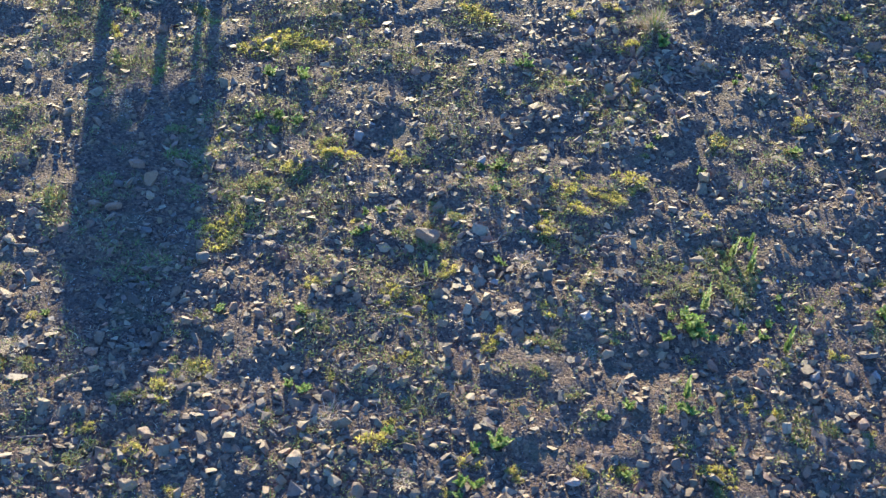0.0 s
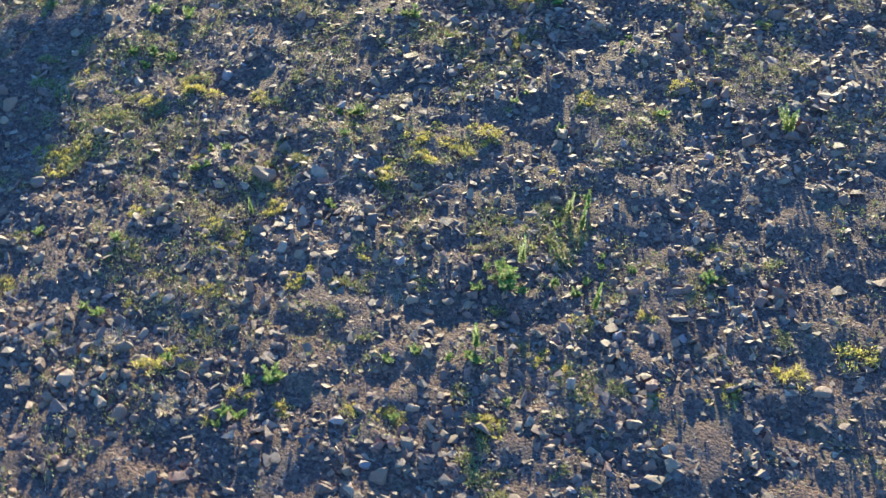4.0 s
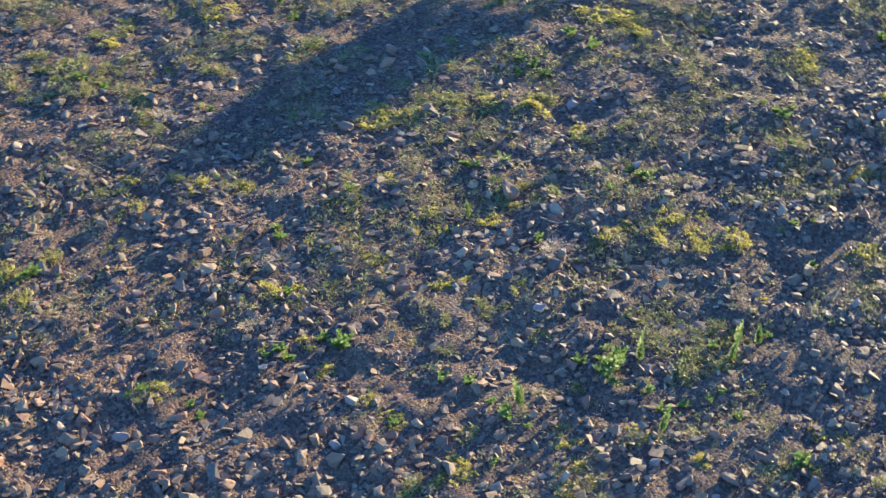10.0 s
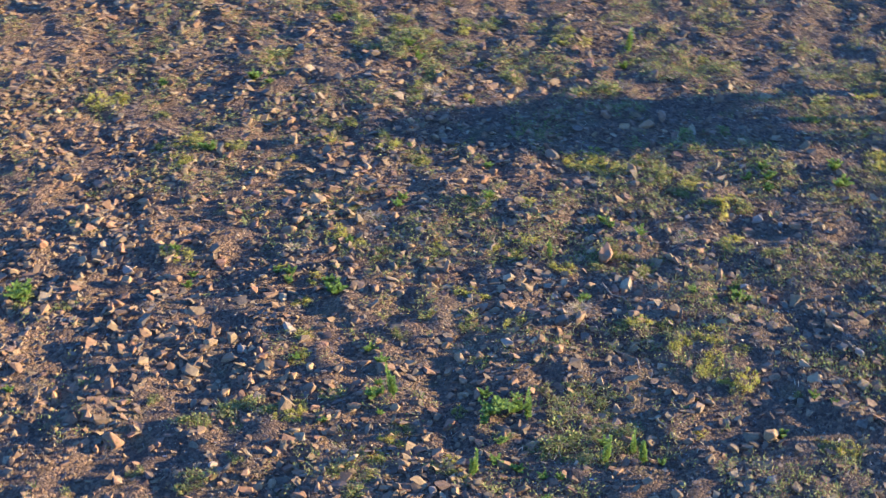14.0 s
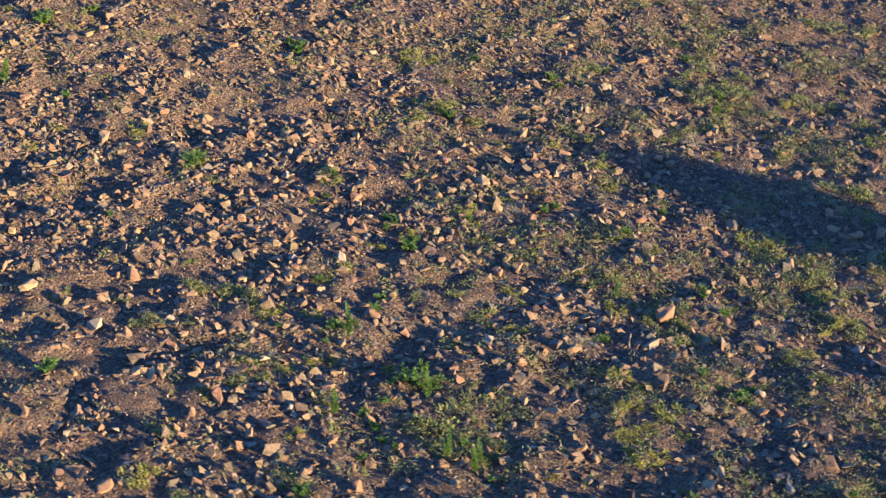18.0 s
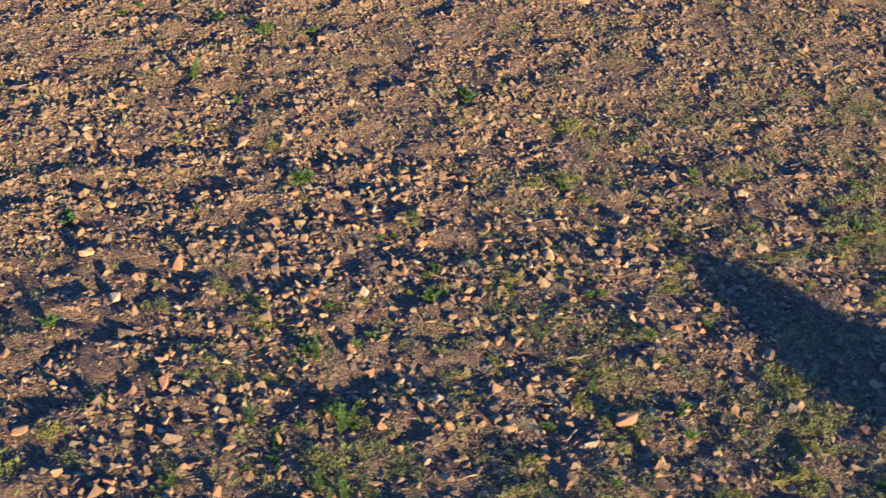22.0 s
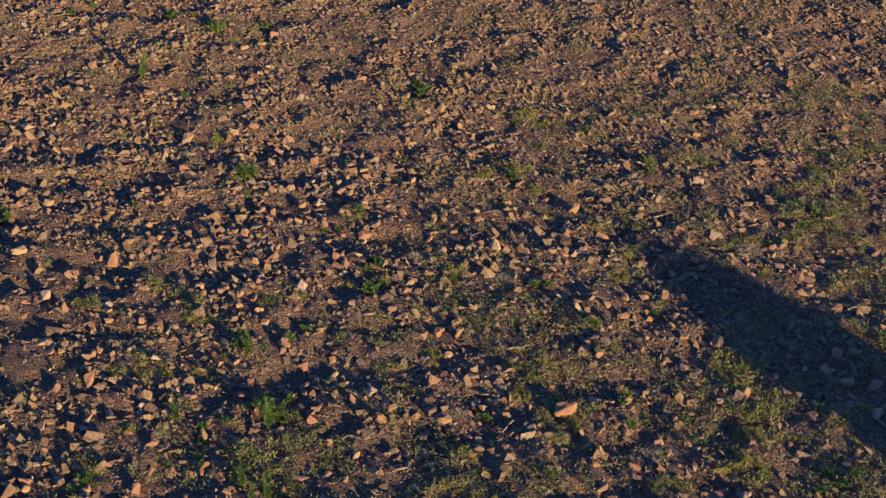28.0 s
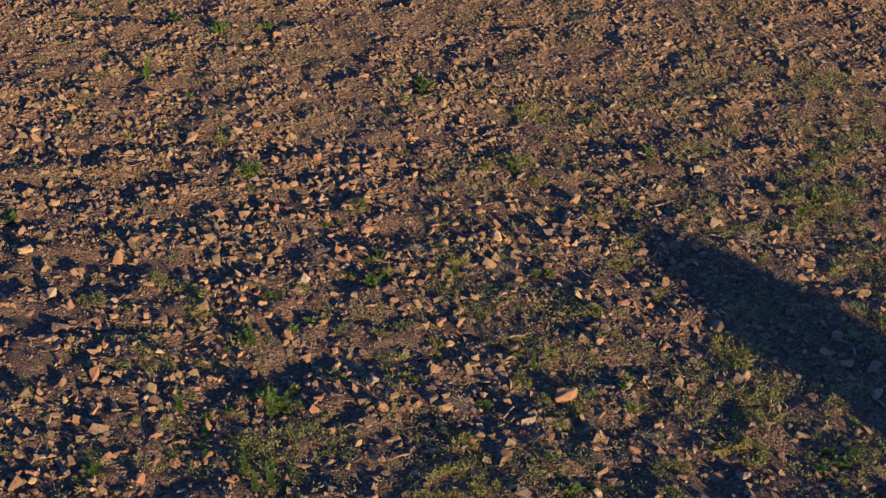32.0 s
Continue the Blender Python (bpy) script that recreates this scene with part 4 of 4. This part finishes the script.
GRASS_CLUMPS_e = [
    (-1.28, -2.65, 0.13), (0.98, -1.63, 0.24), (-4.62, -1.38, 0.29), (-2.48, -1.19, 0.22), (-3.29, -0.88, 0.27), (-2.50, -0.58, 0.23), (1.64, -0.48, 0.29), (-0.17, -0.29, 0.24),
    (0.14, 0.05, 0.30), (1.85, 0.23, 0.23), (2.96, 0.30, 0.42), (-3.69, 0.37, 0.19), (3.72, 1.84, 0.45), (0.30, 1.91, 0.20), (3.45, 3.00, 0.35), (-2.53, 4.05, 0.18),
    (1.02, 4.38, 0.30), (7.29, 4.67, 0.55), (3.25, 4.73, 0.39), (3.16, 5.19, 0.33), (6.76, 6.46, 0.38), (-5.88, 9.94, 0.28),
]
GRASS_CLUMPS_f = [
    (-2.70, -3.63, 0.24), (-4.61, -1.67, 0.19), (5.02, -0.84, 0.35), (4.90, 1.82, 0.27), (-3.82, 4.31, 0.23),
]
GRASS_CLUMPS_ALL = GRASS_CLUMPS_a + GRASS_CLUMPS_b + GRASS_CLUMPS_c + GRASS_CLUMPS_d + GRASS_CLUMPS_e + GRASS_CLUMPS_f
PLUMES = [
    (-0.27, -5.07, 0.30),
]
DRY_CLUMPS = [
    (0.89, -0.62, 0.27), (5.85, -0.27, 0.29), (-1.21, -0.27, 0.27), (4.44, -0.14, 0.28), (0.68, -0.08, 0.21), (-2.27, 0.55, 0.25), (-4.20, 0.70, 0.19), (-3.19, 0.76, 0.19),
    (-0.69, 2.71, 0.30), (-1.64, 2.95, 0.26), (2.52, 3.64, 0.23), (-5.51, 9.68, 0.28),
]
BUSHY_WEEDS = [(-4.03, -4.24, 0.2)]


def part(name, me, parent, label=""):
    ob = new(name, me)
    ob.parent = parent
    return tagged(ob, label)


def weed_meshes(seed, tall):
    """A leafy weed, 1 unit across: stems, and many small leaves along them."""
    r = np.random.default_rng(seed)
    n = 3 if tall > 1.5 else 9
    SV, ST, LV, LT = [], [], [], []
    for s in range(n):
        a, reach = r.uniform(0, 6.28), r.uniform(0.1, 0.5) if n > 3 else r.uniform(0.02, 0.15)
        h = tall * r.uniform(0.6, 1.0)
        base, way = np.array([0.06 * math.cos(a), 0.06 * math.sin(a), -0.08]), np.array([math.cos(a), math.sin(a), 0])
        along = lambda q: base + way * reach * q**1.3 + np.array([0, 0, h * q ** (0.9 if tall > 1 else 0.7)])
        side = np.array([-way[1], way[0], 0]) * 0.018
        k = len(SV)
        for q in (0, 0.35, 0.7, 1.0):
            SV += [along(q) - side * (1.1 - q), along(q) + side * (1.1 - q), along(q) + way * 0.02 * (1.1 - q)]
        for j in range(3):
            for u in range(3):
                p, q = k + 3 * j + u, k + 3 * j + (u + 1) % 3
                ST += [(p, q, q + 3), (p, q + 3, p + 3)]
        for q in np.linspace(0.18, 1.0, 15 if n > 3 else 34):
            for _ in range(4):
                b, turn = along(q), r.uniform(0, 6.28)
                o = np.array([math.cos(turn), math.sin(turn), r.uniform(0.1, 0.9)])
                length = (0.16 if n > 3 else 0.26) * (1.15 - 0.7 * q) * r.uniform(0.7, 1.2)
                w = np.cross(o, (0, 0, 1)) * length * 0.3
                i = len(LV)
                LV += [b, b + o * length * 0.5 + w, b + o * length, b + o * length * 0.5 - w]
                LT += [(i, i + 1, i + 2), (i, i + 2, i + 3)]
    return mesh_from("stem", SV, ST, WEED), mesh_from("foliage", LV, LT, WEED)


weeds = [weed_meshes(500 + k, 0.5) for k in range(4)]
talls = [weed_meshes(520 + k, 2.6) for k in range(3)]
bushes = [weed_meshes(541, 1.5)]


def set_weeds(rows, kinds, name, label, group, seed):
    r = np.random.default_rng(seed)
    for px, py, size in rows:
        stem, leaves = kinds[int(r.integers(len(kinds)))]
        ob = tagged(new(name), label, "weed", group)
        ob.matrix_world = pose(px, py, gz(px, py), r.normal(0, 4), r.normal(0, 4), r.uniform(0, 360)) @ Matrix.Scale(size * 1.4, 4)
        part("stem", stem, ob)
        tagged(part("foliage", leaves, ob), kind="stuff")


set_weeds(WEEDS_ALL, weeds, "weed", "bright green leafy weed growing between stones", "green weeds", 8)
set_weeds(TALL_WEEDS_ALL, talls, "tall_weed", "slender upright bright green weed among low grass", "tall green weeds", 9)
set_weeds(BUSHY_WEEDS, bushes, "bushy_weed", "upright bushy bright green plant among stones", "", 10)


def clump_meshes(seed, leaves, green, dry, mat, height, lean):
    """Low growth in an uneven patch about 1 unit across: several small cushions and tufts run together."""
    r = np.random.default_rng(seed)
    a, d = r.uniform(0, 6.28, 11), 0.46 * np.sqrt(r.uniform(0, 1, 11))
    cx, cy, s = d * np.cos(a), d * np.sin(a) * r.uniform(0.6, 1.0), r.uniform(0.06, 0.19, 11)
    V, T = cushion(cx, cy, s, height * r.uniform(0.4, 1.0, 11), leaves, 0.055, seed + 70)
    W, U = blades(cx, cy, height * r.uniform(0.6, 1.2, 11), s, green, seed, lean, 0.012, False)
    g = mesh_from("green_growth", np.concatenate([V, W]), np.concatenate([T, U + len(V)]), mat)
    d = mesh_from("dry_growth", *blades(cx, cy, height * r.uniform(0.4, 1.0, 11), s * 1.5, dry, seed + 50, lean * 1.6, 0.008, False), STRAW)
    return g, d


yellow_kinds = [clump_meshes(600 + k, 58, 7, 7, YELLOW, 0.17, 1.2) for k in range(6)]
green_kinds = [clump_meshes(620 + k, 44, 10, 5, GRASS, 0.18, 1.1) for k in range(6)]
dry_kinds = [clump_meshes(660 + k, 3, 4, 34, GRASS, 0.14, 1.6) for k in range(3)]
plume_kinds = [clump_meshes(640, 4, 10, 40, GRASS, 0.9, 0.5)]


def set_clumps(rows, kinds, name, label, group, seed):
    r = np.random.default_rng(seed)
    for px, py, size in rows:
        green, dry = kinds[int(r.integers(len(kinds)))]
        ob = tagged(new(name), label, "grass clump", group)
        ob.matrix_world = pose(px, py, gz(px, py), r.normal(0, 3), r.normal(0, 3), r.uniform(0, 360)) @ Matrix.Diagonal((size * 1.4, size * r.uniform(0.95, 1.4), size * 1.1, 1))
        tagged(part("green_growth", green, ob), kind="stuff")
        tagged(part("dry_growth", dry, ob, "dry straw-coloured blades"), kind="stuff")


set_clumps(YELLOW_CLUMPS_ALL, yellow_kinds, "yellow_grass_clump", "low yellow-green moss-like grass clump on stony soil", "yellow grass clumps", 12)
set_clumps(GRASS_CLUMPS_ALL, green_kinds, "grass_clump", "low green grass clump with dry blades among stones", "green grass clumps", 13)
set_clumps(DRY_CLUMPS, dry_kinds, "dry_grass_clump", "flattened dry straw-brown grass clump on stony soil", "dry grass clumps", 15)
set_clumps(PLUMES, plume_kinds, "plume_grass", "pale dry feathery grass tuft with green base", "", 14)


# ---- stand-in tree, out of view: added to cast the long shadow across the ground ----
STANDIN_AT = (8.09, -5.71)
# crown height and stems are fitted to that shadow's broad end and stripes
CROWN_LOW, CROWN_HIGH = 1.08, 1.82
standin_tree = tagged(new("standin_tree"), "unseen low dense tree on several thin stems, stand-in added to cast the long shadow", "standin_tree")
standin_tree.matrix_world = pose(*STANDIN_AT, gz(*STANDIN_AT) - 0.06, 0, 0, SUN_AZ + 90)      # its broad side towards the sun
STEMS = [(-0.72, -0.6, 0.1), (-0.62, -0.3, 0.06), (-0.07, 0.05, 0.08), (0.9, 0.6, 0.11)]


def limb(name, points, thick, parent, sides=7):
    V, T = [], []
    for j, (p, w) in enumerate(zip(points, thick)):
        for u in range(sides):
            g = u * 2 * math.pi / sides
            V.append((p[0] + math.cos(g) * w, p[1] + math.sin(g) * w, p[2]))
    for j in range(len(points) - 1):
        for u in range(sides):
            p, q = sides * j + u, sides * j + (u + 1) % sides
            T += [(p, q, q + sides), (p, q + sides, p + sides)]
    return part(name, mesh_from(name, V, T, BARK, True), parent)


standin_rng = np.random.default_rng(91)
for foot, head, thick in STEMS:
    lean = standin_rng.normal(0, 0.12)
    trunk = limb("trunk", [(foot + (head - foot) * q + 0.03 * math.sin(9 * q + foot), lean * q, 1.75 * q) for q in (0, 0.2, 0.4, 0.6, 0.8, 1)], [thick * (1.15 - 0.55 * q) for q in (0, 0.2, 0.4, 0.6, 0.8, 1)], standin_tree)
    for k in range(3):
        turn, q = standin_rng.uniform(0, 6.28), 0.68 + 0.1 * k
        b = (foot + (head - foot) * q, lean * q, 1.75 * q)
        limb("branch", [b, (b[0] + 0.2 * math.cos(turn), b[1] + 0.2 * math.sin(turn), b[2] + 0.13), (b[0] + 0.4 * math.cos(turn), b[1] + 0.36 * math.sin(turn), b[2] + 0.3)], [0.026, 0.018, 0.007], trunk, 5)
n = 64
a, d = standin_rng.uniform(0, 6.28, n), np.sqrt(standin_rng.uniform(0, 1, n))
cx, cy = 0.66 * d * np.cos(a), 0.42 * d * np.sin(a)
V, T = cushion(cx, cy, standin_rng.uniform(0.16, 0.3, n), np.full(n, 0.16), 210, 0.075, 92)
lift = (CROWN_LOW + (CROWN_HIGH - CROWN_LOW) * standin_rng.uniform(0, 1, n) * (1 - 0.55 * d**4) * np.clip(1.05 - 0.3 * cx, 0.6, 1.05))
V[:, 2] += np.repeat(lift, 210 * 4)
tagged(part("crown", mesh_from("crown", V, T, SHRUB), standin_tree, "dense grey-green foliage"), kind="stuff")


# ---- dry sticks lying on the ground ----
DRYWOOD = stone_material("dry_wood", [(0.0, (0.19, 0.135, 0.085)), (1.0, (0.27, 0.2, 0.13))], False, 0.1)
STICKS = [(1.38, 4.37, 1.68, 4.58), (-0.56, 1.11, -0.28, 1.21), (-0.54, -0.24, -0.70, -0.60), (-1.58, -1.10, -1.76, -1.22), (1.95, -1.77, 1.67, -1.78), (-0.17, 0.86, -0.42, 0.55), (-2.36, -1.65, -2.46, -1.80), (3.48, 2.44, 3.85, 2.73), (-1.85, -1.77, -1.87, -1.99)]


def stick(ax, ay, bx, by, seed):
    """A thin bent dry stick with a fork, lying between two spots."""
    r = np.random.default_rng(seed)
    a, c = np.array([ax, ay]), np.array([bx, by])
    length = float(np.linalg.norm(c - a))
    across = np.array([-(c - a)[1], (c - a)[0]])
    bows = [r.normal(0, 0.05), r.normal(0, 0.08), r.normal(0, 0.05)]
    lines = [[(a + (c - a) * q + across * w, 0.011 * (1.1 - 0.7 * q)) for q, w in zip((0, 0.25, 0.5, 0.75, 1), (0, *bows, 0))]]
    fork = lines[0][2][0]
    lines.append([(fork + (c - a) * q * 0.35 + across * q * 0.22, 0.006 * (1.1 - 0.7 * q)) for q in (0, 0.5, 1)])
    V, T = [], []
    for line in lines:
        k = len(V)
        for (px, py), rad in line:
            z = gz(px, py) + 0.03
            for u in range(6):
                g = u * math.pi / 3
                side = across / length * math.cos(g) * rad
                V.append((px + side[0], py + side[1], z + math.sin(g) * rad))
        for j in range(len(line) - 1):
            for u in range(6):
                p, q = k + 6 * j + u, k + 6 * j + (u + 1) % 6
                T += [(p, q, q + 6), (p, q + 6, p + 6)]
    ob = new("dry_stick", mesh_from("dry_stick", V, T, DRYWOOD, True))
    tagged(ob, "thin bent dry stick lying on stony soil", "stick", "dry sticks")


for n, row in enumerate(STICKS):
    stick(*row, 700 + n)
